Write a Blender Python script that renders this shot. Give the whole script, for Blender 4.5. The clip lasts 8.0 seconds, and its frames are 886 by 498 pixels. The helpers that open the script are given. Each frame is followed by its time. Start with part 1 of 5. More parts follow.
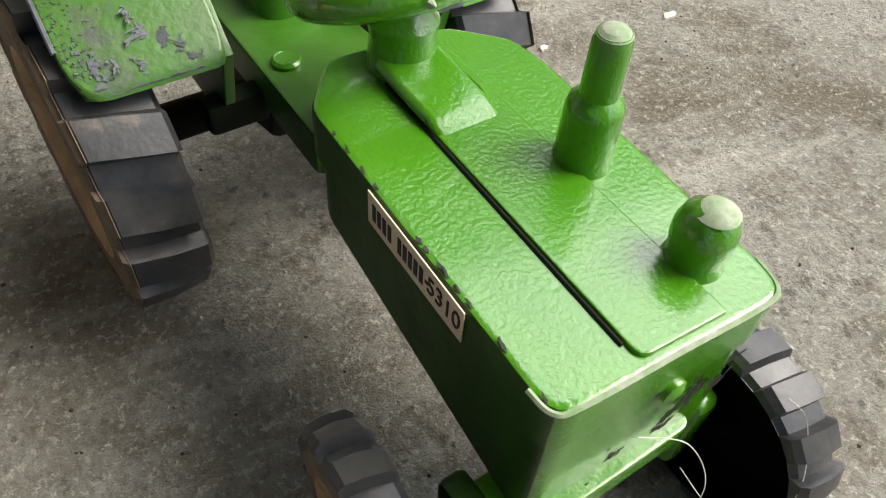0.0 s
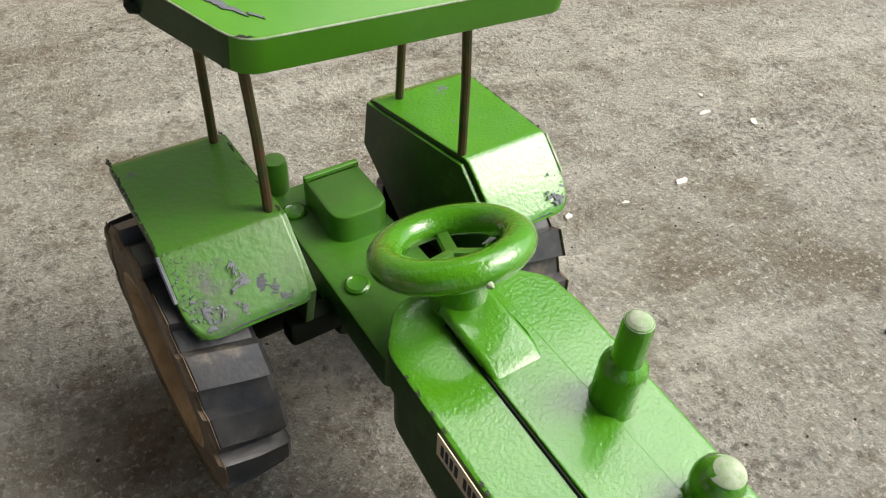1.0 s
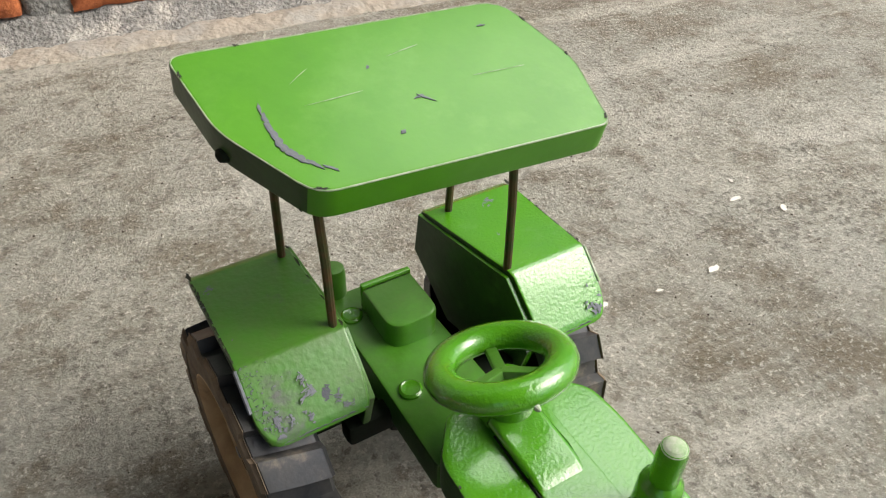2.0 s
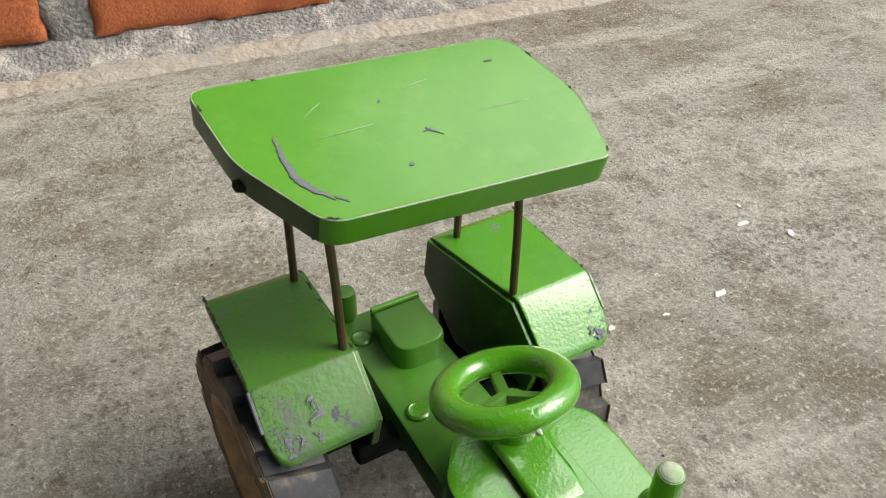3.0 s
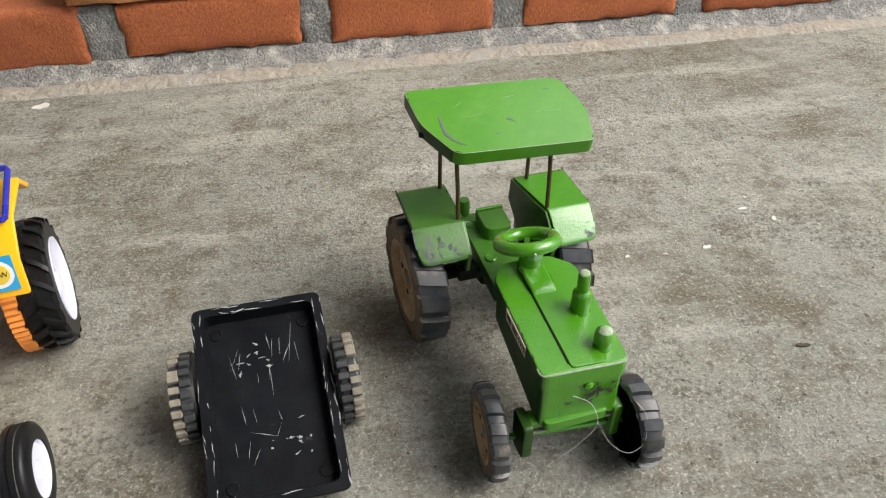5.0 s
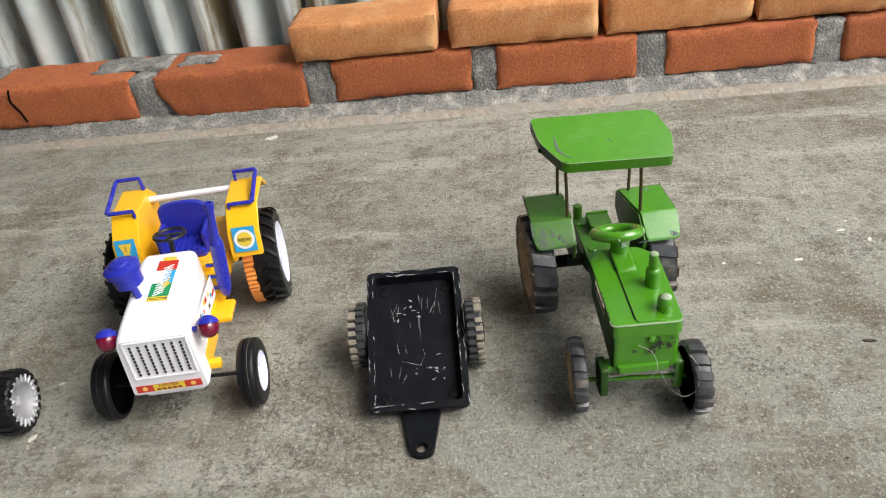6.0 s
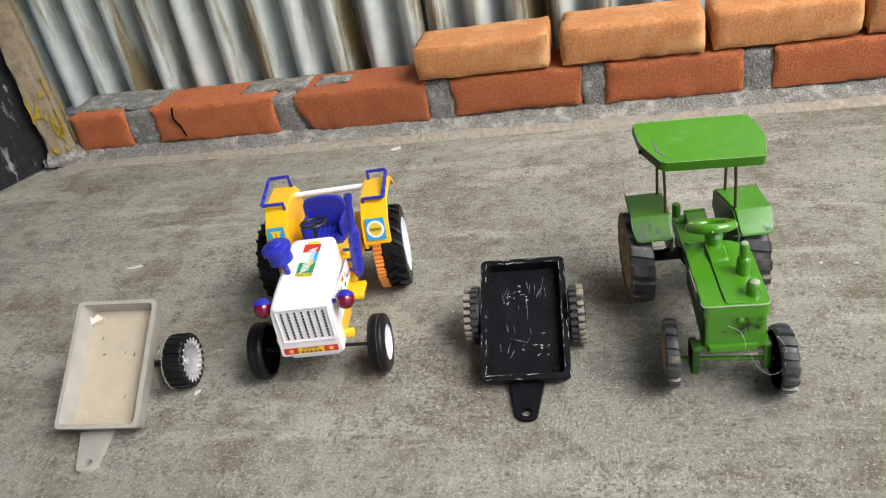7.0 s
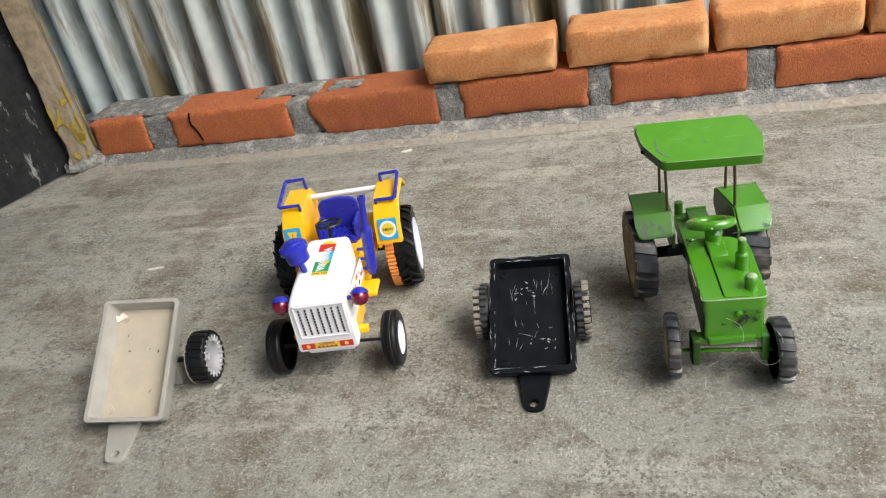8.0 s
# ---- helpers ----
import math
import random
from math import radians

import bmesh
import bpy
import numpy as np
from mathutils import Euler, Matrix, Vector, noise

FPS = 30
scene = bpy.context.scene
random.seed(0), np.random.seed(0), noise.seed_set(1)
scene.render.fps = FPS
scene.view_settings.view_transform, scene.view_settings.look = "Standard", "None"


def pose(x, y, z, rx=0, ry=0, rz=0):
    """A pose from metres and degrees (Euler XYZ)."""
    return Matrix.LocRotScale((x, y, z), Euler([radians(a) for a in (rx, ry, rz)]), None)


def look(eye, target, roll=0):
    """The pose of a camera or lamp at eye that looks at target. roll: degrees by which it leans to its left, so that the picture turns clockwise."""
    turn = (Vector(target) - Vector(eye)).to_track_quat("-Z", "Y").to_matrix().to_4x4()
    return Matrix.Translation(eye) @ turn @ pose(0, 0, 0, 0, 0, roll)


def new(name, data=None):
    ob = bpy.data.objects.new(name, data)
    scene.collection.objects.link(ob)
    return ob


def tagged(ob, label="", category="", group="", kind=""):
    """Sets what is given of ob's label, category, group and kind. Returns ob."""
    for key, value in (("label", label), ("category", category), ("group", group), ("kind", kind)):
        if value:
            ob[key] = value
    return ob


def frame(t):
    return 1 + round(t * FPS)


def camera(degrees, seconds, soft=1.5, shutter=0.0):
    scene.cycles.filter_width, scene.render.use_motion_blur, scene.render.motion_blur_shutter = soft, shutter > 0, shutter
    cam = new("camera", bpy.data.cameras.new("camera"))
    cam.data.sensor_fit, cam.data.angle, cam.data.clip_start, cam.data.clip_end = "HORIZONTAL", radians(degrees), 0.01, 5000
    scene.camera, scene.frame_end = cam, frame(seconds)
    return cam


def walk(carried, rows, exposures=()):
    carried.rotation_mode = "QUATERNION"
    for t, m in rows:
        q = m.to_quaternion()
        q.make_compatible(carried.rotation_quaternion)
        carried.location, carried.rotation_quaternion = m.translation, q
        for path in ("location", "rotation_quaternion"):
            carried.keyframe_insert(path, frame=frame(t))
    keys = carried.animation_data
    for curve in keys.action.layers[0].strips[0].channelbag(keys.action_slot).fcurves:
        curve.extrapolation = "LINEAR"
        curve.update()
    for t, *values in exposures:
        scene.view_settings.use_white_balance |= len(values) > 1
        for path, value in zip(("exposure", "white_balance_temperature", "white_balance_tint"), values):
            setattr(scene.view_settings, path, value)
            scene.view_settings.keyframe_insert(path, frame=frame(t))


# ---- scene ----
cam = camera(61.0, 8.0, soft=1.15)
PATH = [
    (0, (0.04, 0.046, 0.197), (0.738, 1.166, -1.306), 5.2),
    (0.5, (0.035, 0.057, 0.224), (0.772, 1.246, -1.204), 5.3),
    (1, (0.031, 0.057, 0.249), (0.751, 1.322, -1.122), 3.6),
    (1.5, (0.026, 0.058, 0.266), (0.721, 1.394, -1.05), 2.1),
    (2, (0.024, 0.059, 0.279), (0.705, 1.435, -1.003), 1.7),
    (2.2, (0.026, 0.061, 0.283), (0.698, 1.452, -0.987), 1.5),
    (3.3, (0.021, 0.043, 0.290), (0.672, 1.466, -0.956), 1.1),
    (3.5, (0.014, 0.017, 0.300), (0.652, 1.441, -0.951), 0.9),
    (4, (-0.009, -0.085, 0.356), (0.571, 1.367, -0.892), -0.8),
    (4.2, (-0.018, -0.110, 0.374), (0.543, 1.323, -0.902), -0.5),
    (5.3, (-0.019, -0.24, 0.437), (0.099, 1.34, -0.784), -2.0),
    (5.5, (-0.011, -0.285, 0.453), (0.001, 1.327, -0.731), -3.8),
    (6, (0.016, -0.358, 0.471), (-0.165, 1.294, -0.642), -7.1),
    (6.2, (0.023, -0.383, 0.474), (-0.24, 1.267, -0.625), -8.4),
    (6.5, (0.022, -0.412, 0.481), (-0.33, 1.247, -0.579), -9.3),
    (7, (0.025, -0.447, 0.489), (-0.438, 1.209, -0.532), -10.8),
    (7.5, (0.03, -0.464, 0.498), (-0.462, 1.188, -0.516), -11.5),
    (8, (0.034, -0.473, 0.502), (-0.46, 1.179, -0.512), -11.8),
]
walk(cam, [(t, look(eye, target, roll)) for t, eye, target, roll in PATH],
     exposures=[(0, 1.36, 6700, 10), (1.5, 1.26, 6700, 10), (4, 1.23, 6650, 10), (5.3, 1.09, 6480, 9), (8, 1.12, 6450, 9)])


# ---- light ----
world = bpy.data.worlds.new("sky_world")
scene.world = world
world.use_nodes = True
wn = world.node_tree.nodes
sky = wn.new("ShaderNodeTexSky")
sky.sky_type, sky.sun_disc = "NISHITA", False
sky.sun_elevation, sky.sun_rotation = radians(47.7), radians(109.9)
sky.dust_density, sky.air_density = 2.5, 1.0
wn["Background"].inputs[1].default_value = 0.09
world.node_tree.links.new(sky.outputs[0], wn["Background"].inputs[0])
sun = new("sun", bpy.data.lights.new("sun", "SUN"))
sun.data.energy, sun.data.angle, sun.data.color = 1.3, radians(34), (1.0, 0.97, 0.92)
sun.matrix_world = look((1.8, -0.65, 2.1), (0, 0, 0))


# daylight in the two openings: the open side of the shed, and the gap over the low back wall
for name, eye, target, width, height, watts in (("daylight_side", (1.55, -0.95, 1.95), (0.35, -0.35, 0.65), 2.6, 1.7, 17.0), ("daylight_back", (1.15, 0.93, 1.75), (0.75, 0.1, 1.0), 1.4, 0.95, 10.0)):
    lamp = new(name, bpy.data.lights.new(name, "AREA"))
    lamp.data.shape, lamp.data.size, lamp.data.size_y, lamp.data.energy, lamp.data.color = "RECTANGLE", width, height, watts, (1.0, 0.98, 0.95)
    lamp.matrix_world = look(eye, target)


# ---- materials ----
def material(name, color, rough=0.5, metal=0.0, second=None, scale=60.0, amount=0.5, bump=0.1, bump_scale=None,
             third=None, third_scale=8.0, third_lo=0.55, third_hi=0.7, coat=0.0, rough_var=0.1, random_shift=0.0, transmission=0.0,
             bump_dist=0.001, spec=0.5, streaks=None):
    """Base colour with a fine variation, larger patches of a third colour, bump relief and uneven gloss."""
    m = bpy.data.materials.new(name)
    m.use_nodes = True
    nt = m.node_tree
    n, l = nt.nodes, nt.links
    b = n["Principled BSDF"]
    tc = n.new("ShaderNodeTexCoord")
    fine = n.new("ShaderNodeTexNoise")
    fine.inputs["Scale"].default_value, fine.inputs["Detail"].default_value, fine.inputs["Roughness"].default_value = scale, 6, 0.65
    l.new(tc.outputs["Object"], fine.inputs["Vector"])
    mix = n.new("ShaderNodeMix")
    mix.data_type = "RGBA"
    mix.inputs[6].default_value = (*color, 1)
    mix.inputs[7].default_value = (*(second or [c * 0.7 for c in color]), 1)
    ramp = n.new("ShaderNodeMapRange")
    ramp.inputs[1].default_value, ramp.inputs[2].default_value = 0.35, 0.7
    ramp.inputs[4].default_value = amount
    l.new(fine.outputs[0], ramp.inputs[0])
    l.new(ramp.outputs[0], mix.inputs[0])
    out = mix.outputs[2]
    if third:
        big = n.new("ShaderNodeTexNoise")
        big.inputs["Scale"].default_value, big.inputs["Detail"].default_value, big.inputs["Roughness"].default_value = third_scale, 8, 0.68
        if streaks:
            mp = n.new("ShaderNodeMapping")
            mp.inputs["Scale"].default_value = streaks
            l.new(tc.outputs["Object"], mp.inputs[0])
            l.new(mp.outputs[0], big.inputs["Vector"])
        else:
            l.new(tc.outputs["Object"], big.inputs["Vector"])
        r2 = n.new("ShaderNodeMapRange")
        r2.inputs[1].default_value, r2.inputs[2].default_value = third_lo, third_hi
        l.new(big.outputs[0], r2.inputs[0])
        m2 = n.new("ShaderNodeMix")
        m2.data_type = "RGBA"
        m2.inputs[7].default_value = (*third, 1)
        l.new(r2.outputs[0], m2.inputs[0])
        l.new(out, m2.inputs[6])
        out = m2.outputs[2]
    if random_shift:
        info = n.new("ShaderNodeObjectInfo")
        hsv = n.new("ShaderNodeHueSaturation")
        r3 = n.new("ShaderNodeMapRange")
        r3.inputs[3].default_value, r3.inputs[4].default_value = 1 - random_shift, 1 + random_shift
        l.new(info.outputs["Random"], r3.inputs[0])
        l.new(r3.outputs[0], hsv.inputs["Value"])
        l.new(out, hsv.inputs["Color"])
        out = hsv.outputs[0]
    l.new(out, b.inputs["Base Color"])
    b.inputs["Metallic"].default_value = metal
    b.inputs["Specular IOR Level"].default_value = spec
    b.inputs["Coat Weight"].default_value = coat
    b.inputs["Coat Roughness"].default_value = 0.12
    b.inputs["Transmission Weight"].default_value = transmission
    rv = n.new("ShaderNodeMapRange")
    rv.inputs[3].default_value, rv.inputs[4].default_value = max(0.02, rough - rough_var), min(1, rough + rough_var)
    l.new(fine.outputs[0], rv.inputs[0])
    l.new(rv.outputs[0], b.inputs["Roughness"])
    if bump:
        bn = n.new("ShaderNodeTexNoise")
        bn.inputs["Scale"].default_value, bn.inputs["Detail"].default_value = bump_scale or scale * 2, 4
        l.new(tc.outputs["Object"], bn.inputs["Vector"])
        bp = n.new("ShaderNodeBump")
        bp.inputs["Strength"].default_value, bp.inputs["Distance"].default_value = bump, bump_dist
        l.new(bn.outputs[0], bp.inputs["Height"])
        l.new(bp.outputs[0], b.inputs["Normal"])
    return m


def concrete(name):
    """Worn cement screed: grey-beige, brown dirt patches, light scuffs, sandy grain."""
    m = bpy.data.materials.new(name)
    m.use_nodes = True
    nt = m.node_tree
    n, l = nt.nodes, nt.links
    b = n["Principled BSDF"]
    tc = n.new("ShaderNodeTexCoord")

    def noise_node(scale, detail, rough, stretch=None):
        t = n.new("ShaderNodeTexNoise")
        t.inputs["Scale"].default_value, t.inputs["Detail"].default_value, t.inputs["Roughness"].default_value = scale, detail, rough
        if stretch:
            mp = n.new("ShaderNodeMapping")
            mp.inputs["Scale"].default_value = stretch
            mp.inputs["Rotation"].default_value = (0, 0, radians(8))
            l.new(tc.outputs["Object"], mp.inputs[0])
            l.new(mp.outputs[0], t.inputs["Vector"])
        else:
            l.new(tc.outputs["Object"], t.inputs["Vector"])
        return t

    def blend(fac, lo, hi, top, a, color):
        r = n.new("ShaderNodeMapRange")
        r.inputs[1].default_value, r.inputs[2].default_value, r.inputs[4].default_value = lo, hi, top
        l.new(fac, r.inputs[0])
        x = n.new("ShaderNodeMix")
        x.data_type = "RGBA"
        x.inputs[7].default_value = (*color, 1)
        l.new(r.outputs[0], x.inputs[0])
        if isinstance(a, tuple):
            x.inputs[6].default_value = (*a, 1)
        else:
            l.new(a, x.inputs[6])
        return x.outputs[2]

    def worn(out, lo, hi):
        """A patchy 0 to 1 mask of where the skin of the screed has worn through."""
        r = n.new("ShaderNodeMapRange")
        r.inputs[1].default_value, r.inputs[2].default_value = lo, hi
        l.new(out, r.inputs[0])
        return r.outputs[0]

    def times(a, k):
        x = n.new("ShaderNodeMath")
        x.operation = "MULTIPLY"
        l.new(a, x.inputs[0])
        if isinstance(k, float):
            x.inputs[1].default_value = k
        else:
            l.new(k, x.inputs[1])
        return x.outputs[0]

    grain = noise_node(300, 4, 0.8)
    mid = noise_node(34, 9, 0.78)
    patch = noise_node(7.0, 12, 0.74)
    wide = noise_node(2.3, 6, 0.6)
    streak = noise_node(4.2, 9, 0.62, (0.7, 3.6, 1))
    fine_streak = noise_node(16, 8, 0.7, (0.6, 4.5, 1))
    pits = noise_node(150, 3, 0.6)
    crumbs = noise_node(210, 5, 0.7)
    speck = noise_node(60, 6, 0.75)
    rough_skin = worn(noise_node(5.2, 7, 0.66).outputs[0], 0.42, 0.58)
    c = blend(wide.outputs[0], 0.4, 0.65, 1.0, CON_A, CON_B)
    c = blend(patch.outputs[0], 0.47, 0.62, 0.95, c, CON_BROWN)
    c = blend(streak.outputs[0], 0.53, 0.62, 0.85, c, CON_LIGHT)
    c = blend(fine_streak.outputs[0], 0.54, 0.64, 0.45, c, CON_LIGHT)
    c = blend(mid.outputs[0], 0.52, 0.61, 0.66, c, CON_FLECK)
    c = blend(speck.outputs[0], 0.54, 0.62, 0.36, c, CON_DARK)
    # dark specks among the crumbs: dirt, and the grains' small shadows put into colour
    c = blend(crumbs.outputs[0], 0.54, 0.58, 0.28, c, CON_DARK)
    c = blend(times(crumbs.outputs[0], rough_skin), 0.49, 0.56, 0.5, c, CON_DARK)
    c = blend(grain.outputs[0], 0.55, 0.60, 0.6, c, CON_SAND)
    c = blend(pits.outputs[0], 0.62, 0.67, 0.65, c, CON_PIT)
    l.new(c, b.inputs["Base Color"])
    rr = n.new("ShaderNodeMapRange")
    rr.inputs[3].default_value, rr.inputs[4].default_value = 0.6, 0.95
    l.new(patch.outputs[0], rr.inputs[0])
    l.new(rr.outputs[0], b.inputs["Roughness"])
    add = n.new("ShaderNodeMath")
    add.operation = "MULTIPLY_ADD"
    add.inputs[1].default_value = 0.5
    l.new(crumbs.outputs[0], add.inputs[0])
    l.new(mid.outputs[0], add.inputs[2])
    bp = n.new("ShaderNodeBump")
    bp.inputs["Strength"].default_value, bp.inputs["Distance"].default_value = 1.0, 0.011
    l.new(add.outputs[0], bp.inputs["Height"])
    l.new(bp.outputs[0], b.inputs["Normal"])
    return m


CON_A, CON_B = (0.36, 0.355, 0.30), (0.49, 0.48, 0.405)
CON_BROWN, CON_LIGHT, CON_DARK = (0.20, 0.170, 0.117), (0.545, 0.535, 0.46), (0.10, 0.092, 0.070)
CON_FLECK = (0.185, 0.155, 0.105)
CON_SAND, CON_PIT = (0.74, 0.715, 0.63), (0.07, 0.055, 0.04)
M_FLOOR = concrete("cement_floor")
M_GREEN = material("green_enamel", (0.066, 0.245, 0.008), 0.15, second=(0.046, 0.20, 0.010), scale=45, amount=0.7, bump=0.5, bump_scale=800,
                   third=(0.10, 0.27, 0.05), third_scale=30, third_lo=0.6, third_hi=0.8, coat=0.6, bump_dist=0.0006)
# dusty enamel, its base darkened for the shade on deck and seat
M_GREEN_DUSTY_SHADED = material("green_enamel_dusty_shaded", (0.040, 0.140, 0.009), 0.34, second=(0.075, 0.155, 0.032), scale=90, amount=0.55, bump=0.2, bump_scale=380,
                         third=(0.06, 0.22, 0.015), third_scale=22, third_lo=0.5, third_hi=0.7, coat=0.2, bump_dist=0.0006)
M_GREEN_SCUFFED = material("scuffed_green_enamel", (0.045, 0.165, 0.010), 0.36, second=(0.07, 0.135, 0.03), scale=130, amount=0.6, bump=0.3, bump_scale=420,
                           third=(0.075, 0.085, 0.07), third_scale=48, third_lo=0.57, third_hi=0.7, coat=0.1, bump_dist=0.0006)
# dark copy of the green: grime plus the shade of left sides put into colour
M_GREEN_GRIME_SHADE = material("grimy_shaded_green_enamel", (0.022, 0.075, 0.008), 0.4, second=(0.016, 0.035, 0.008), scale=60, amount=0.9, bump=0.2, bump_scale=300,
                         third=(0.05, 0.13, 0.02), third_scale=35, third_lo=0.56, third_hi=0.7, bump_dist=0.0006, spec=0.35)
M_GREEN_ROOF = material("green_roof_enamel", (0.068, 0.245, 0.007), 0.38, second=(0.052, 0.205, 0.007), scale=35, amount=0.8, bump=0.12, bump_scale=300,
                        third=(0.098, 0.28, 0.028), third_scale=26, third_lo=0.55, third_hi=0.75, coat=0.12, bump_dist=0.0006)
M_CHIP = material("bare_grey_metal", (0.15, 0.16, 0.18), 0.75, second=(0.03, 0.03, 0.035), scale=300, bump=0.3, bump_dist=0.0004, spec=0.2)
M_BARE = material("bare_dark_metal", (0.028, 0.03, 0.022), 0.7, second=(0.012, 0.012, 0.01), scale=300, bump=0.3, bump_dist=0.0004, spec=0.25)
M_WORN = material("worn_pale_edge", (0.36, 0.39, 0.30), 0.6, second=(0.10, 0.24, 0.05), scale=260, amount=0.9, bump=0.2, bump_dist=0.0004)
M_RUST = material("rusty_wire", (0.11, 0.05, 0.025), 0.55, metal=0.4, second=(0.03, 0.06, 0.015), scale=120, amount=1.0, bump=0.3, bump_dist=0.0004)
M_TYRE = material("grey_dusty_rubber", (0.016, 0.019, 0.024), 0.36, second=(0.10, 0.095, 0.085), scale=60, amount=0.7, bump=0.3, bump_scale=300,
                  third=(0.22, 0.18, 0.13), third_scale=60, third_lo=0.58, third_hi=0.75, bump_dist=0.0006)
M_DIRTY = material("muddy_rubber", (0.10, 0.075, 0.05), 0.85, second=(0.22, 0.16, 0.10), scale=80, amount=0.9, bump=0.4, bump_dist=0.001)
M_TAN = material("tan_rim", (0.48, 0.33, 0.17), 0.6, second=(0.25, 0.15, 0.07), scale=60, amount=0.9, bump=0.2, third=(0.10, 0.06, 0.03),
                 third_scale=40, third_lo=0.58, third_hi=0.72)
# near-black without gloss: the shade inside hollows, slots and cracks as a colour
M_HOLLOW_SHADE = material("black_hollow_shade", (0.003, 0.003, 0.003), 0.95, bump=0.1, spec=0.05)
# near-black green that carries the shade of undersides and creases in its colour
M_UNDER_SHADE = material("shaded_underside", (0.006, 0.010, 0.005), 0.7, bump=0.2, spec=0.2)
M_STEEL = material("grey_steel_rod", (0.30, 0.28, 0.25), 0.4, metal=0.6, scale=150)
M_LABEL = material("cream_label", (0.70, 0.60, 0.45), 0.5, second=(0.55, 0.45, 0.32), scale=90, bump=0.05)
M_INK = material("black_ink", (0.012, 0.014, 0.01), 0.5, bump=0.0)
M_WHITE = material("white_plastic", (0.82, 0.80, 0.83), 0.3, second=(0.74, 0.73, 0.77), scale=20, amount=0.5, bump=0.03, coat=0.2)
M_YELLOW = material("yellow_plastic", (0.86, 0.47, 0.012), 0.3, second=(0.80, 0.40, 0.01), scale=25, amount=0.6, bump=0.03, coat=0.2)
M_BLUE = material("blue_plastic", (0.022, 0.028, 0.36), 0.28, second=(0.015, 0.02, 0.26), scale=30, amount=0.6, bump=0.04, coat=0.2)
M_BLACK = material("black_plastic_tyre", (0.006, 0.006, 0.007), 0.36, second=(0.016, 0.016, 0.016), scale=60, amount=0.5, bump=0.1, bump_dist=0.0005, spec=0.22)
M_DIRT_LINE = material("dried_dirt", (0.16, 0.15, 0.12), 0.85, second=(0.05, 0.05, 0.045), scale=160, amount=1.0, bump=0.2)
M_ORANGE = material("orange_plastic", (0.66, 0.24, 0.05), 0.4, second=(0.5, 0.17, 0.03), scale=40, amount=0.6, bump=0.05)
M_HUB = material("lilac_white_hub", (0.68, 0.68, 0.80), 0.35, second=(0.60, 0.60, 0.72), scale=30, amount=0.5, bump=0.03)
M_RED_LENS = material("dark_red_plastic", (0.16, 0.004, 0.025), 0.16, second=(0.09, 0.003, 0.02), scale=40, bump=0.02, coat=0.4)
M_SOOT = material("black_steering", (0.015, 0.015, 0.017), 0.3, bump=0.03)
M_TUB = material("scratched_black_plastic", (0.0045, 0.005, 0.0065), 0.42, second=(0.010, 0.011, 0.013), scale=50, amount=0.8, bump=0.25, bump_scale=160,
                 third=(0.05, 0.05, 0.055), third_scale=70, third_lo=0.62, third_hi=0.74, bump_dist=0.0006, spec=0.12)
M_SCRATCH = material("pale_scratch", (0.40, 0.41, 0.41), 0.7, second=(0.10, 0.10, 0.11), scale=400, amount=0.8, bump=0.1)
M_CREAM = material("dusty_cream_rubber", (0.26, 0.23, 0.175), 0.85, second=(0.09, 0.08, 0.065), scale=140, amount=0.8, bump=0.4, bump_dist=0.0008)
M_GREY_TUB = material("grey_beige_plastic", (0.36, 0.345, 0.305), 0.24, second=(0.26, 0.25, 0.225), scale=35, amount=0.7, bump=0.08, coat=0.5)
M_GREY_BED = material("stained_beige_plastic", (0.46, 0.40, 0.30), 0.33, second=(0.36, 0.32, 0.26), scale=40, amount=0.7, bump=0.1,
                      third=(0.30, 0.22, 0.13), third_scale=28, third_lo=0.62, third_hi=0.8, coat=0.15)
M_SILVER = material("silver_hub", (0.55, 0.55, 0.57), 0.35, metal=0.6, scale=50, bump=0.05)
M_BRICK = material("fired_brick", (0.49, 0.150, 0.048), 0.92, second=(0.24, 0.058, 0.022), scale=260, amount=0.9, bump=0.55, bump_scale=420,
                   third=(0.36, 0.095, 0.038), third_scale=20, third_lo=0.5, third_hi=0.66, random_shift=0.14, bump_dist=0.0022)
M_BRICK_PALE = material("new_orange_brick", (0.56, 0.250, 0.092), 0.92, second=(0.36, 0.12, 0.038), scale=240, amount=0.85, bump=0.5, bump_scale=420,
                        third=(0.60, 0.33, 0.145), third_scale=16, third_lo=0.48, third_hi=0.66, random_shift=0.08, bump_dist=0.002)
M_MORTAR = material("cement_mortar", (0.30, 0.295, 0.275), 0.95, second=(0.10, 0.10, 0.09), scale=240, amount=0.95, bump=0.9, bump_scale=330,
                    third=(0.46, 0.44, 0.39), third_scale=40, third_lo=0.5, third_hi=0.66, bump_dist=0.005)
M_SKIRT = material("pale_cement_skirt", (0.36, 0.32, 0.26), 0.95, second=(0.22, 0.20, 0.165), scale=90, amount=0.8, bump=0.8, bump_scale=140,
                   third=(0.30, 0.29, 0.26), third_scale=14, third_lo=0.5, third_hi=0.66, bump_dist=0.005)
M_TIN = material("galvanised_tin", (0.58, 0.63, 0.605), 0.5, metal=0.1, second=(0.41, 0.455, 0.43), scale=22, amount=0.7, bump=0.25, bump_scale=22, bump_dist=0.004,
                 third=(0.17, 0.135, 0.07), third_scale=6, third_lo=0.48, third_hi=0.60, streaks=(4.0, 0.3, 0.25))
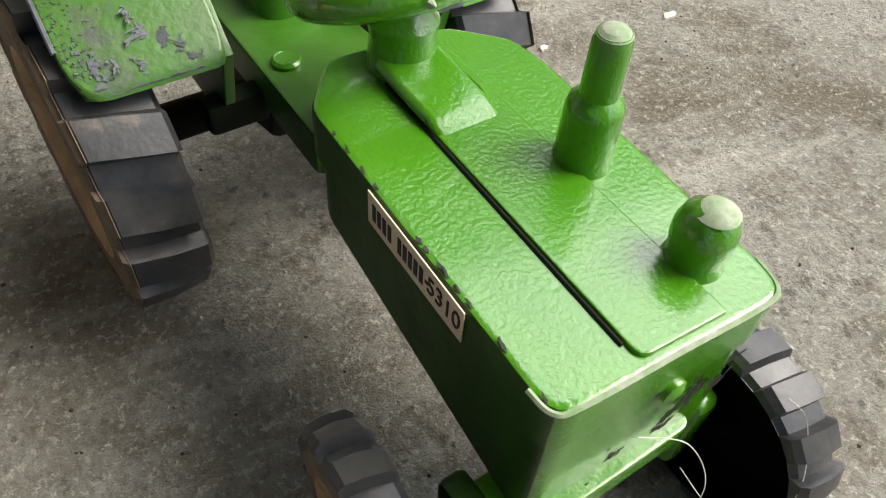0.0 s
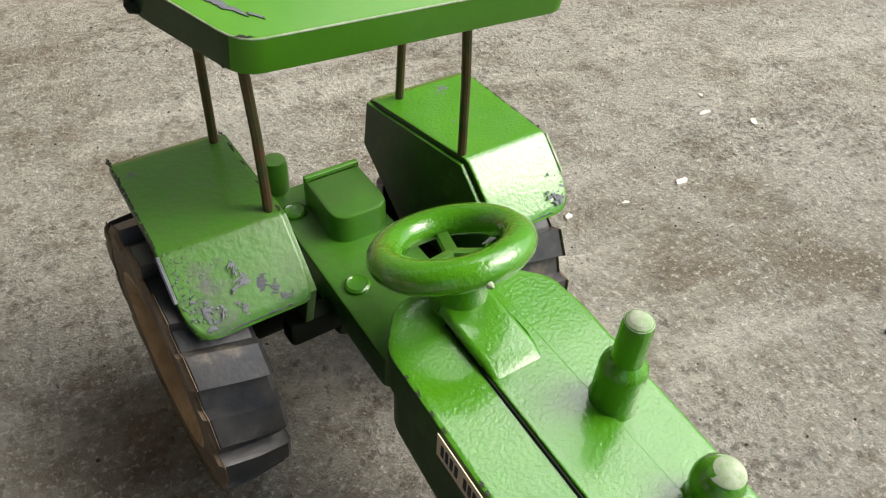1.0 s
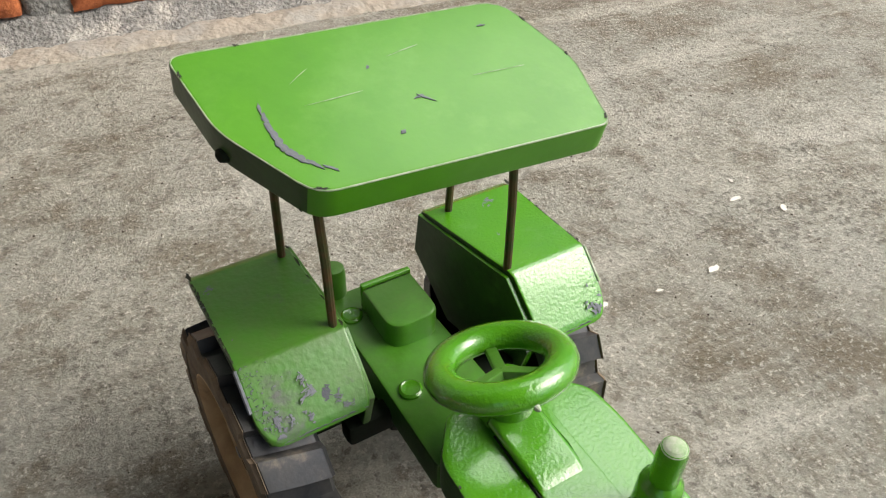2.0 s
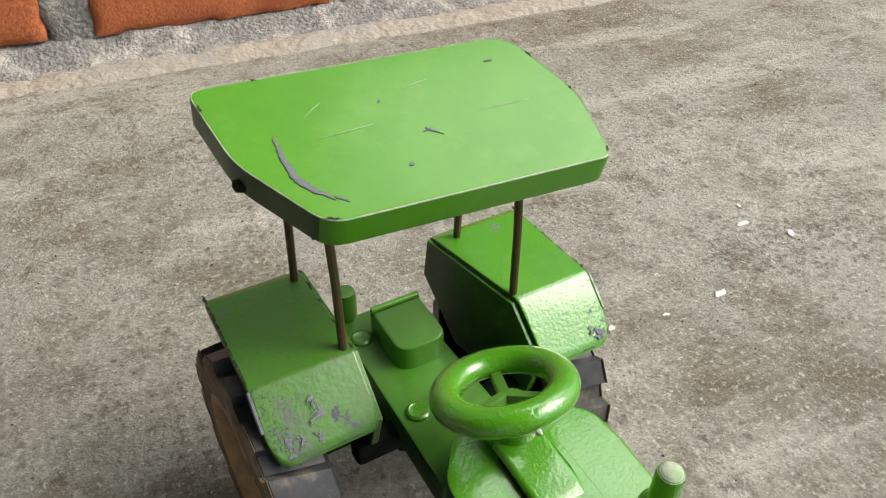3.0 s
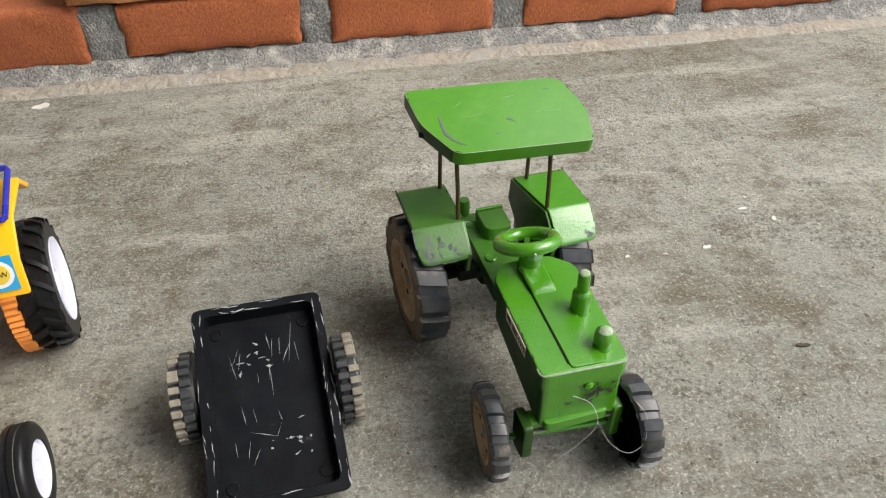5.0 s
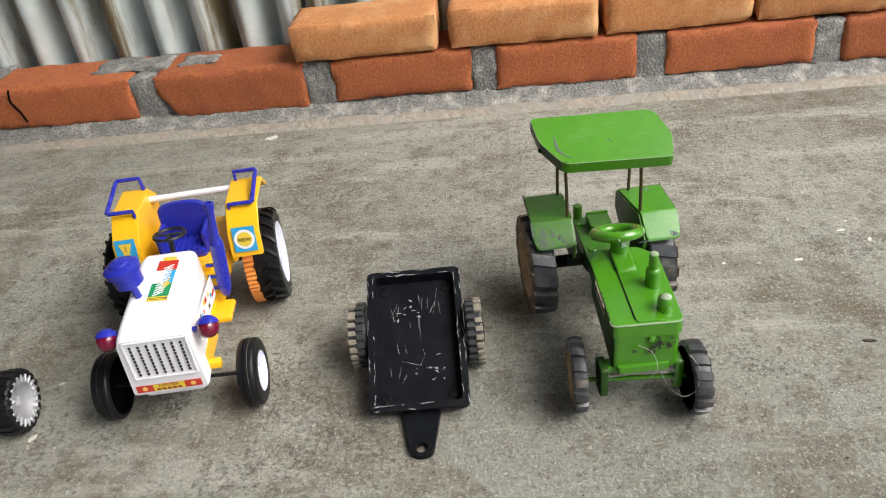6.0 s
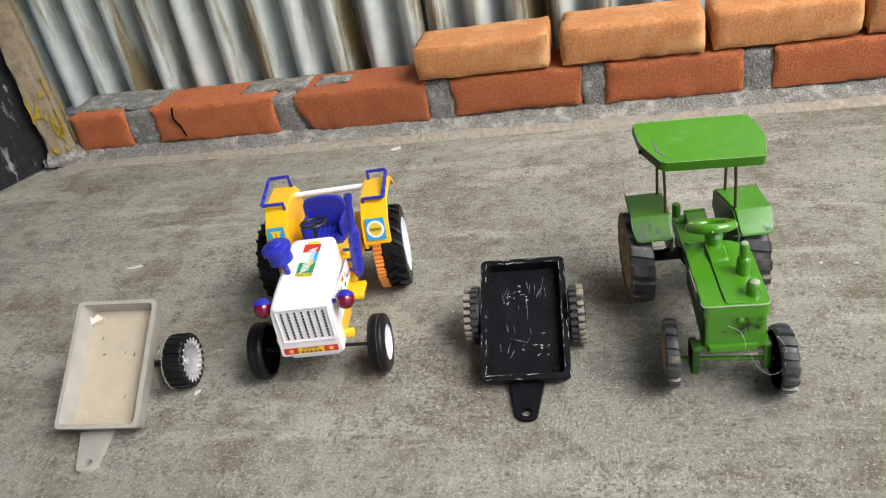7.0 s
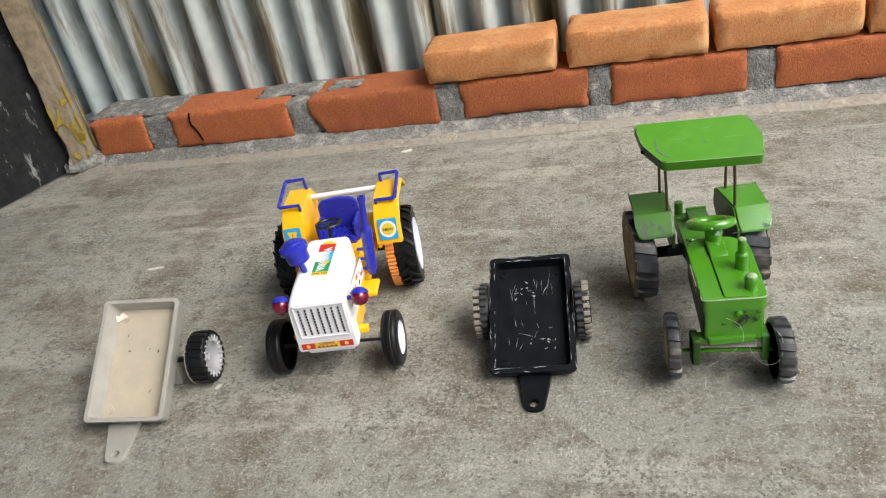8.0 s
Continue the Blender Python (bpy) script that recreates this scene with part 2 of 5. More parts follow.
M_WOOD = material("grey_timber", (0.29, 0.225, 0.145), 0.85, second=(0.14, 0.105, 0.065), scale=70, amount=0.9, bump=0.6, third=(0.30, 0.26, 0.19),
                  third_scale=14, third_lo=0.5, third_hi=0.62, bump_dist=0.002, streaks=(3.0, 3.0, 0.3))
M_YELLOW_PAINT = material("flaking_yellow_paint", (0.42, 0.29, 0.02), 0.6, second=(0.22, 0.15, 0.04), scale=90, amount=0.8, bump=0.4)
M_BLACK_PANEL = material("black_sheet", (0.006, 0.0065, 0.007), 0.6, second=(0.022, 0.023, 0.024), scale=60, amount=0.9, bump=0.5, bump_scale=90, bump_dist=0.002,
                         third=(0.26, 0.26, 0.25), third_scale=16, third_lo=0.585, third_hi=0.66, spec=0.3, streaks=(1.0, 2.4, 0.8))
# kept dark so that the unseen roof and wall bounce little light
M_LOW_BOUNCE = material("low_bounce_grey", (0.11, 0.105, 0.10), 0.9, scale=20, bump=0.2)
M_PALE_CHIP = material("pale_chip", (0.66, 0.63, 0.56), 0.8, scale=200, bump=0.2)
M_THREAD = material("clear_thread", (0.62, 0.60, 0.53), 0.35, scale=100, bump=0.0)
M_TWIG = material("dark_twig", (0.07, 0.05, 0.035), 0.9, scale=200, bump=0.2)
INK = {}


def ink(name, color):
    if name not in INK:
        INK[name] = material("print_" + name, color, 0.35, second=[c * 0.88 for c in color], scale=120, bump=0.0)
    return INK[name]


# ---- builders ----
def bm_from(verts, faces):
    bm = bmesh.new()
    vs = [bm.verts.new(v) for v in verts]
    for f in faces:
        try:
            bm.faces.new([vs[i] for i in f])
        except ValueError:
            pass
    bmesh.ops.recalc_face_normals(bm, faces=bm.faces)
    return bm


def join(*bms):
    out = bmesh.new()
    for b in bms:
        me = bpy.data.meshes.new("tmp")
        b.to_mesh(me)
        b.free()
        out.from_mesh(me)
        bpy.data.meshes.remove(me)
    return out


def moved(bm, m):
    bm.transform(m)
    return bm


def weigh_normals(me, limit=35.0):
    """Corner normals weighted by face area, so that broad faces stay flat between their rounded edges."""
    c = math.cos(radians(limit))
    norm = [p.normal.copy() for p in me.polygons]
    area = [p.area for p in me.polygons]
    around = [[] for _ in me.vertices]
    for p in me.polygons:
        for v in p.vertices:
            around[v].append(p.index)
    out = []
    for p in me.polygons:
        n0 = norm[p.index]
        for v in p.vertices:
            n = Vector((0, 0, 0))
            for q in around[v]:
                if norm[q].dot(n0) > c:
                    n += norm[q] * area[q]
            out.append(tuple(n.normalized()) if n.length > 0 else tuple(n0))
    me.normals_split_custom_set(out)


def part(name, bm, mat, parent=None, label="", sharp=38, m=None, grime_shade=None):
    me = bpy.data.meshes.new(name)
    bm.to_mesh(me)
    bm.free()
    me.materials.append(mat)
    # faces turned to minus x take the darker colour, shade painted by direction
    if grime_shade:
        me.materials.append(grime_shade)
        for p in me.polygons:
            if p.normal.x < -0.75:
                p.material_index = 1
    me.shade_smooth()
    if sharp == 38 and len(me.polygons) < 4000:
        weigh_normals(me)
    else:
        me.set_sharp_from_angle(angle=radians(sharp))
    ob = new(name, me)
    ob.parent = parent
    if m is not None:
        ob.matrix_basis = m
    if label:
        tagged(ob, label)
    return ob


def thing(name, m, label, category, group="", kind=""):
    e = new(name)
    e.empty_display_size = 0.02
    e.matrix_basis = m
    return tagged(e, label, category, group, kind)


def box(x0, x1, y0, y1, z0, z1, r=0.0, seg=2):
    v = [(x, y, z) for z in (z0, z1) for x, y in ((x0, y0), (x1, y0), (x1, y1), (x0, y1))]
    bm = bm_from(v, [(0, 1, 2, 3), (4, 5, 6, 7), (0, 1, 5, 4), (1, 2, 6, 5), (2, 3, 7, 6), (3, 0, 4, 7)])
    if r:
        bmesh.ops.bevel(bm, geom=bm.edges[:], offset=r, segments=seg, affect="EDGES", profile=0.5)
    return bm


def round_outline(pts, r, seg=5):
    """A polygon with its corners rounded; r: one radius or one a corner."""
    out, k = [], len(pts)
    for i, p in enumerate(pts):
        ri = r[i] if isinstance(r, (list, tuple)) else r
        p, a, b = Vector(p), Vector(pts[i - 1]), Vector(pts[(i + 1) % k])
        if ri <= 0:
            out.append(tuple(p))
            continue
        p0, p1 = p + (a - p).normalized() * ri, p + (b - p).normalized() * ri
        for j in range(seg + 1):
            t = j / seg
            out.append(tuple((1 - t) ** 2 * p0 + 2 * t * (1 - t) * p + t * t * p1))
    return out


def prism(outline, z0, z1, bevel=0.0, seg=2, bottom_too=False):
    """An outline in x, y pulled up from z0 to z1, with its upper rim rounded."""
    k = len(outline)
    v = [(x, y, z0) for x, y in outline] + [(x, y, z1) for x, y in outline]
    f = [tuple(range(k)), tuple(range(k, 2 * k))] + [(i, (i + 1) % k, k + (i + 1) % k, k + i) for i in range(k)]
    bm = bm_from(v, f)
    if bevel:
        ed = [e for e in bm.edges if all(abs(q.co.z - z1) < 1e-7 for q in e.verts) or (bottom_too and all(abs(q.co.z - z0) < 1e-7 for q in e.verts))]
        bmesh.ops.bevel(bm, geom=ed, offset=bevel, segments=seg, affect="EDGES", profile=0.5)
    return bm


def side_prism(outline, x0, x1, bevel=0.0, seg=2):
    """An outline in y, z pulled along x."""
    bm = prism(outline, x0, x1, bevel, seg, True)
    return moved(bm, Matrix(((0, 0, 1, 0), (1, 0, 0, 0), (0, 1, 0, 0), (0, 0, 0, 1))))


def lathe(profile, n=32, closed=False, axis="z"):
    """Turns (radius, height) pairs round an axis."""
    k = len(profile)
    v, f = [], []
    for i in range(n):
        a = 2 * math.pi * i / n
        v += [(r * math.cos(a), r * math.sin(a), h) for r, h in profile]
    for i in range(n):
        j = (i + 1) % n
        for q in range(k if closed else k - 1):
            w = (q + 1) % k
            f.append((i * k + q, j * k + q, j * k + w, i * k + w))
    bm = bm_from(v, f)
    bmesh.ops.remove_doubles(bm, verts=bm.verts, dist=1e-6)
    bmesh.ops.recalc_face_normals(bm, faces=bm.faces)
    if axis == "x":
        bm.transform(Matrix.Rotation(radians(90), 4, "Y"))
    return bm


def tube(points, r, n=8, cap=True):
    """A round bar along points; r: one radius or one a point."""
    pts = [Vector(p) for p in points]
    v, f = [], []
    up = None
    for i, p in enumerate(pts):
        d = (pts[min(i + 1, len(pts) - 1)] - pts[max(i - 1, 0)]).normalized()
        if up is None:
            up = d.orthogonal().normalized()
        up = (up - d * up.dot(d)).normalized()
        s = d.cross(up)
        ri = r[i] if isinstance(r, (list, tuple)) else r
        v += [tuple(p + ri * (math.cos(a) * up + math.sin(a) * s)) for a in (2 * math.pi * q / n for q in range(n))]
    for i in range(len(pts) - 1):
        f += [(i * n + q, i * n + (q + 1) % n, (i + 1) * n + (q + 1) % n, (i + 1) * n + q) for q in range(n)]
    if cap:
        f += [tuple(range(n)), tuple(range((len(pts) - 1) * n, len(pts) * n))]
    return bm_from(v, f)


def smooth_path(pts, steps=8):
    """Catmull-Rom points through the given ones."""
    p = [Vector(pts[0])] + [Vector(q) for q in pts] + [Vector(pts[-1])]
    out = []
    for i in range(1, len(p) - 2):
        for s in range(steps):
            t = s / steps
            out.append(0.5 * (2 * p[i] + (p[i + 1] - p[i - 1]) * t + (2 * p[i - 1] - 5 * p[i] + 4 * p[i + 1] - p[i + 2]) * t * t
                              + (3 * p[i] - p[i - 1] - 3 * p[i + 1] + p[i + 2]) * t ** 3))
    return out + [p[-1]]


def torus(R, r, n=40, k=12, squash=1.0):
    return lathe([(R + r * math.cos(2 * math.pi * q / k), squash * r * math.sin(2 * math.pi * q / k)) for q in range(k)], n, True)


def blob(rng, rx, ry, n=26, rough=0.35, h=0.00025):
    """A flat ragged patch."""
    o, sd, n = [], rng.uniform(0, 90), max(n, 18)
    for i in range(n):
        a = 2 * math.pi * i / n
        q = 1 + rough * (noise.noise((1.3 * math.cos(a) + sd, 1.3 * math.sin(a), 0)) * 1.6 + noise.noise((3.5 * math.cos(a) + sd, 3.5 * math.sin(a), 5)) * 0.9)
        o.append((rx * q * math.cos(a), ry * q * math.sin(a)))
    return prism(o, 0, h)


def letters(text, size, mat, parent, m, name="lettering"):
    cu = bpy.data.curves.new(name, "FONT")
    cu.body, cu.size, cu.align_x, cu.align_y, cu.extrude = text, size, "CENTER", "CENTER", 0.0001
    tmp = new("tmp_text", cu)
    me = bpy.data.meshes.new_from_object(tmp)
    bpy.data.objects.remove(tmp)
    bpy.data.curves.remove(cu)
    me.name = name
    me.materials.clear()
    me.materials.append(mat)
    ob = new(name, me)
    ob.parent, ob.matrix_basis = parent, m
    return ob


def flat(x0, x1, y0, y1, h=0.0002):
    return box(x0, x1, y0, y1, 0, h)


# ---- the place ----
WALL_Y, TIN_Y = 0.742, 0.862


def floor_sheet():
    return box(-1.6, 4.0, -4.0, 0.95, -0.12, 0.0)


tagged(part("floor", floor_sheet(), M_FLOOR), "worn grey-brown cement floor with dirt stains", "floor", kind="structure")
tagged(part("ground", box(-60, 60, -60, 60, -0.5, -0.13), M_LOW_BOUNCE), "bare earth round the shed", "ground", kind="structure")


def rough_box(rng, x0, x1, y0, y1, z0, z1, cell=0.012, amp=0.002, r=0.003):
    """A block with uneven faces and worn edges."""
    nx, ny, nz = (max(1, round((b - a) / cell)) for a, b in ((x0, x1), (y0, y1), (z0, z1)))
    bm = box(x0, x1, y0, y1, z0, z1)
    bm.edges.ensure_lookup_table()
    for axis, k in ((0, nx), (1, ny), (2, nz)):
        lo, hi = (x0, y0, z0)[axis], (x1, y1, z1)[axis]
        for i in range(1, k):
            co, no = [0, 0, 0], [0, 0, 0]
            co[axis], no[axis] = lo + (hi - lo) * i / k, 1
            bmesh.ops.bisect_plane(bm, geom=bm.verts[:] + bm.edges[:] + bm.faces[:], plane_co=co, plane_no=no)
    off = Vector((rng.uniform(0, 50), rng.uniform(0, 50), rng.uniform(0, 50)))
    for v in bm.verts:
        on = [abs(v.co[i] - (x0, y0, z0)[i]) < 1e-6 or abs(v.co[i] - (x1, y1, z1)[i]) < 1e-6 for i in range(3)]
        if sum(on) >= 2:
            c = Vector(((x0 + x1) / 2, (y0 + y1) / 2, (z0 + z1) / 2))
            d = Vector([(c[i] - v.co[i]) if on[i] else 0 for i in range(3)])
            d = Vector([math.copysign(1, q) if q else 0 for q in d])
            v.co += d * r * (0.6 + max(0, noise.noise(v.co * 60 + off)) * 2.2)
        v.co += noise.noise_vector(v.co * 45 + off) * amp
    return bm


def strip(x0, x1, profile, amp, seed, step=0.005):
    """A rough ridge of mortar along x, with its cross-section given as y, z."""
    prof = []
    for (ya, za), (yb, zb) in zip(profile, profile[1:]):
        k = max(1, round((yb - ya) / 0.005))
        prof += [(ya + (yb - ya) * i / k, za + (zb - za) * i / k) for i in range(k)]
    prof.append(profile[-1])
    n, k = round((x1 - x0) / step), len(prof)
    v = []
    for i in range(n + 1):
        x = x0 + (x1 - x0) * i / n
        for y, z in prof:
            p = Vector((x * 30, y * 30, seed))
            d = noise.noise(p) * 0.6 + noise.noise(p * 3.1) * 0.5 + noise.noise((x * 6, seed, 0)) * 0.5
            v.append((x, y - 0.8 * amp * noise.noise((x * 22, y * 22, seed + 5)), z + amp * d * (1 if z > 0 else 0.3)))
    f = [(i * k + q, (i + 1) * k + q, (i + 1) * k + q + 1, i * k + q + 1) for i in range(n) for q in range(k - 1)]
    return bm_from(v, f)


def build_wall():
    rng = random.Random(5)
    wall = thing("wall_north", pose(0, WALL_Y, 0), "low course of mortared red bricks under a tin wall", "wall", kind="structure")
    spans = [(-0.985, -0.866), (-0.813, -0.566), (-0.526, -0.285), (-0.243, -0.026), (0.009, 0.221), (0.262, 0.478), (0.515, 0.74), (0.78, 1.0)]
    core = rough_box(rng, -1.02, 1.05, 0.012, 0.116, 0.0, 0.078, 0.014, 0.004, 0.002)
    part("mortar_core", core, M_MORTAR, wall, sharp=70)
    part("mortar_bed", strip(-1.02, 1.05, [(-0.034, -0.004), (-0.024, 0.003), (-0.012, 0.007), (-0.004, 0.013), (0.003, 0.019), (0.02, 0.021)], 0.005, 7), M_MORTAR, wall, sharp=70)
    part("cement_skirt", strip(-1.02, 1.05, [(-0.062, -0.006), (-0.050, 0.0), (-0.040, 0.003), (-0.030, 0.0045), (-0.022, 0.004), (-0.012, -0.004)], 0.0035, 19), M_SKIRT, wall, sharp=70)
    joints = []
    for (a, b), (c, d) in zip(spans, spans[1:]):
        joints.append(rough_box(rng, b - 0.006, c + 0.006, 0.004, 0.112, 0.002, 0.083, 0.007, 0.0032, 0.003))
    part("mortar_joints", join(*joints), M_MORTAR, wall, sharp=70)
    caps = []
    for x0, x1, y0, y1 in ((-1.0, -0.85, 0.02, 0.115), (-0.87, -0.80, 0.01, 0.115), (-0.64, -0.51, 0.03, 0.10), (-0.50, -0.43, 0.035, 0.085)):
        caps.append(rough_box(rng, x0, x1, y0, y1, 0.078, 0.0905, 0.009, 0.004, 0.004))
    part("mortar_smear", join(*caps), M_MORTAR, wall, sharp=70)
    for i, (a, b) in enumerate(spans):
        z0 = (0.012, 0.017, 0.012, 0.02, 0.018, 0.02, 0.018, 0.02)[i]
        bm = rough_box(rng, a, b, 0.0, 0.11, z0, 0.0865, 0.009, 0.0015, 0.0028)
        if i == 2:
            for v in bm.verts:
                if v.co.z < 0.05 and v.co.x < a + 0.05:
                    v.co.x += 0.85 * min(0.05 - v.co.z, 0.04) * (1 - (v.co.x - a) / 0.05)
        part("brick", bm, M_BRICK, wall, sharp=60)
    crack = tube(smooth_path([(-0.762, -0.0012, 0.086), (-0.766, -0.0014, 0.066), (-0.758, -0.0014, 0.05), (-0.752, -0.0012, 0.03)], 5), 0.0016, 6)
    part("crack", crack, M_HOLLOW_SHADE, wall)
    return wall


build_wall()


def loose_brick(x, y, z, w, yaw, seed, tone, h=0.057):
    rng = random.Random(seed)
    bm = rough_box(rng, -w / 2, w / 2, 0, 0.108, 0, h, 0.010, 0.0013, 0.0032)
    ob = part("brick", bm, tone, sharp=60, m=pose(x, y, z, 0, 0, yaw))
    return tagged(ob, "loose pale orange brick lying on the mortared course", "brick", "loose bricks on the wall")


loose_brick(-0.184, WALL_Y - 0.004, 0.0885, 0.222, 1.5, 1, M_BRICK_PALE)
loose_brick(0.053, WALL_Y - 0.002, 0.0885, 0.220, -1.0, 2, M_BRICK_PALE, 0.06)
loose_brick(0.279, WALL_Y + 0.002, 0.0885, 0.210, 0.5, 3, M_BRICK_PALE, 0.06)
loose_brick(0.502, WALL_Y + 0.003, 0.0885, 0.222, -0.8, 4, M_BRICK_PALE, 0.06)
loose_brick(0.74, WALL_Y + 0.003, 0.0885, 0.222, 0.8, 6, M_BRICK_PALE, 0.06)


def tin_sheet(x0, x1, y, z0, z1, pitch=0.0725, depth=0.0135):
    n = round((x1 - x0) / pitch * 16)
    v, f = [], []
    for i in range(n + 1):
        x = x0 + (x1 - x0) * i / n
        wave = math.sin(2 * math.pi * (x - x0) / pitch)
        d = depth * (3.3 * wave if wave > 0 else wave) + 0.002 * noise.noise((x * 5, 0, 0))
        v += [(x, y + d, z0), (x, y + d, z1), (x, y + d + 0.0012, z0), (x, y + d + 0.0012, z1)]
    for i in range(n):
        a, b = 4 * i, 4 * i + 4
        f += [(a, b, b + 1, a + 1), (a + 2, a + 3, b + 3, b + 2), (a + 1, b + 1, b + 3, a + 3), (a, a + 2, b + 2, b)]
    return bm_from(v, f)


tin = thing("wall_tin", pose(0, 0, 0), "corrugated grey tin wall stained with rust", "wall", kind="structure")
part("tin_sheet", tin_sheet(-1.10, -0.300, TIN_Y, 0.06, 2.2), M_TIN, tin, sharp=70)
part("tin_sheet", tin_sheet(-0.33, 0.42, TIN_Y + 0.011, 0.06, 2.2), M_TIN, tin, sharp=70)
part("tin_sheet", tin_sheet(0.39, 1.90, TIN_Y + 0.022, 0.06, 1.22), M_TIN, tin, sharp=70)

post = rough_box(random.Random(9), -0.027, 0.027, -0.022, 0.03, 0.0, 2.3, 0.03, 0.0009, 0.004)
post_thing = thing("wooden_post", pose(-1.018, 0.735, 0, 0, 0, 35), "grey wooden post with peeling yellow paint", "post")
part("timber", post, M_WOOD, post_thing, sharp=50)
flake = random.Random(33)
for i in range(34):
    low = i < 20
    z, wide = (abs(flake.gauss(0.055, 0.03)) + 0.03, 0.012) if low else (flake.uniform(0.08, 0.6), 0.005)
    side = flake.random() < 0.7
    place = pose(flake.uniform(-0.012, 0.02) if low else flake.choice((-0.022, 0.020)), -0.0235, z, 90, 0, 0) if side else pose(0.0285, flake.uniform(-0.015, 0.02), z, 90, 0, 90)
    part("paint_flake", blob(flake, flake.uniform(0.002, wide * 0.6), flake.uniform(0.004, 0.012 if low else 0.03), 12, 0.6, 0.0012), M_YELLOW_PAINT, post_thing, "flaking yellow paint", m=place)
part("cement_footing", rough_box(random.Random(11), -0.04, 0.036, -0.03, 0.034, -0.002, 0.03, 0.01, 0.006, 0.008), M_MORTAR, post_thing,
     "lump of cement round the foot", sharp=70)
panel = part("wall_west", rough_box(random.Random(12), -0.02, 0.0, -3.2, 0.0, 0.0, 2.3, 0.2, 0.004, 0.002), M_BLACK_PANEL, sharp=50,
             m=pose(-1.040, 0.735, 0.002, 0, 0, -20))
tagged(panel, "black sheet panel with white scuffs", "wall", kind="structure")
# added out of view: blocks the sky overhead and darkens reflections in the paint
tagged(part("ceiling", box(-2.6, 0.80, -2.3, 0.98, 2.3, 2.36), M_LOW_BOUNCE), "unseen plain roof added to block overhead sky", "ceiling", kind="structure")
# added behind the camera to cut the fill from the front
tagged(part("wall_south", box(-1.0, 0.75, -2.3, -2.2, 0.0, 2.3), M_LOW_BOUNCE), "unseen plain wall added to hold back fill light", "wall", kind="structure")


# ---- wheels ----
def toothed_tyre(R, r_in, width, teeth, depth, dish=0.004):
    """A tyre round the x axis with paddle lugs across the tread; hollow on the side of minus x."""
    v, f = [], []
    ring = []
    for i in range(teeth):
        a = 2 * math.pi * i / teeth
        s = 2 * math.pi / teeth
        ring += [(a, R), (a + 0.50 * s, R - 0.15 * depth), (a + 0.58 * s, R - depth), (a + 0.94 * s, R - depth)]
    xs = [(-width / 2, -0.0015), (-width / 2 + 0.0015, 0), (0, 0.0006), (width / 2 - 0.0015, 0), (width / 2, -0.0015)]
    k = len(ring)
    for x, dr in xs:
        v += [(x, (r + dr) * math.cos(a + x * 5), (r + dr) * math.sin(a + x * 5)) for a, r in ring]
    for q in range(len(xs) - 1):
        f += [(q * k + i, q * k + (i + 1) % k, (q + 1) * k + (i + 1) % k, (q + 1) * k + i) for i in range(k)]
    base = len(v)
    w2 = width / 2
    for x in (-w2, w2):
        v += [(x, r_in * math.cos(a + x * 5), r_in * math.sin(a + x * 5)) for a, r in ring]
    last = (len(xs) - 1) * k
    for i in range(k):
        j = (i + 1) % k
        f += [(i, j, base + j, base + i), (last + i, last + j, base + k + j, base + k + i), (base + i, base + j, base + k + j, base + k + i)]
    return bm_from(v, f)


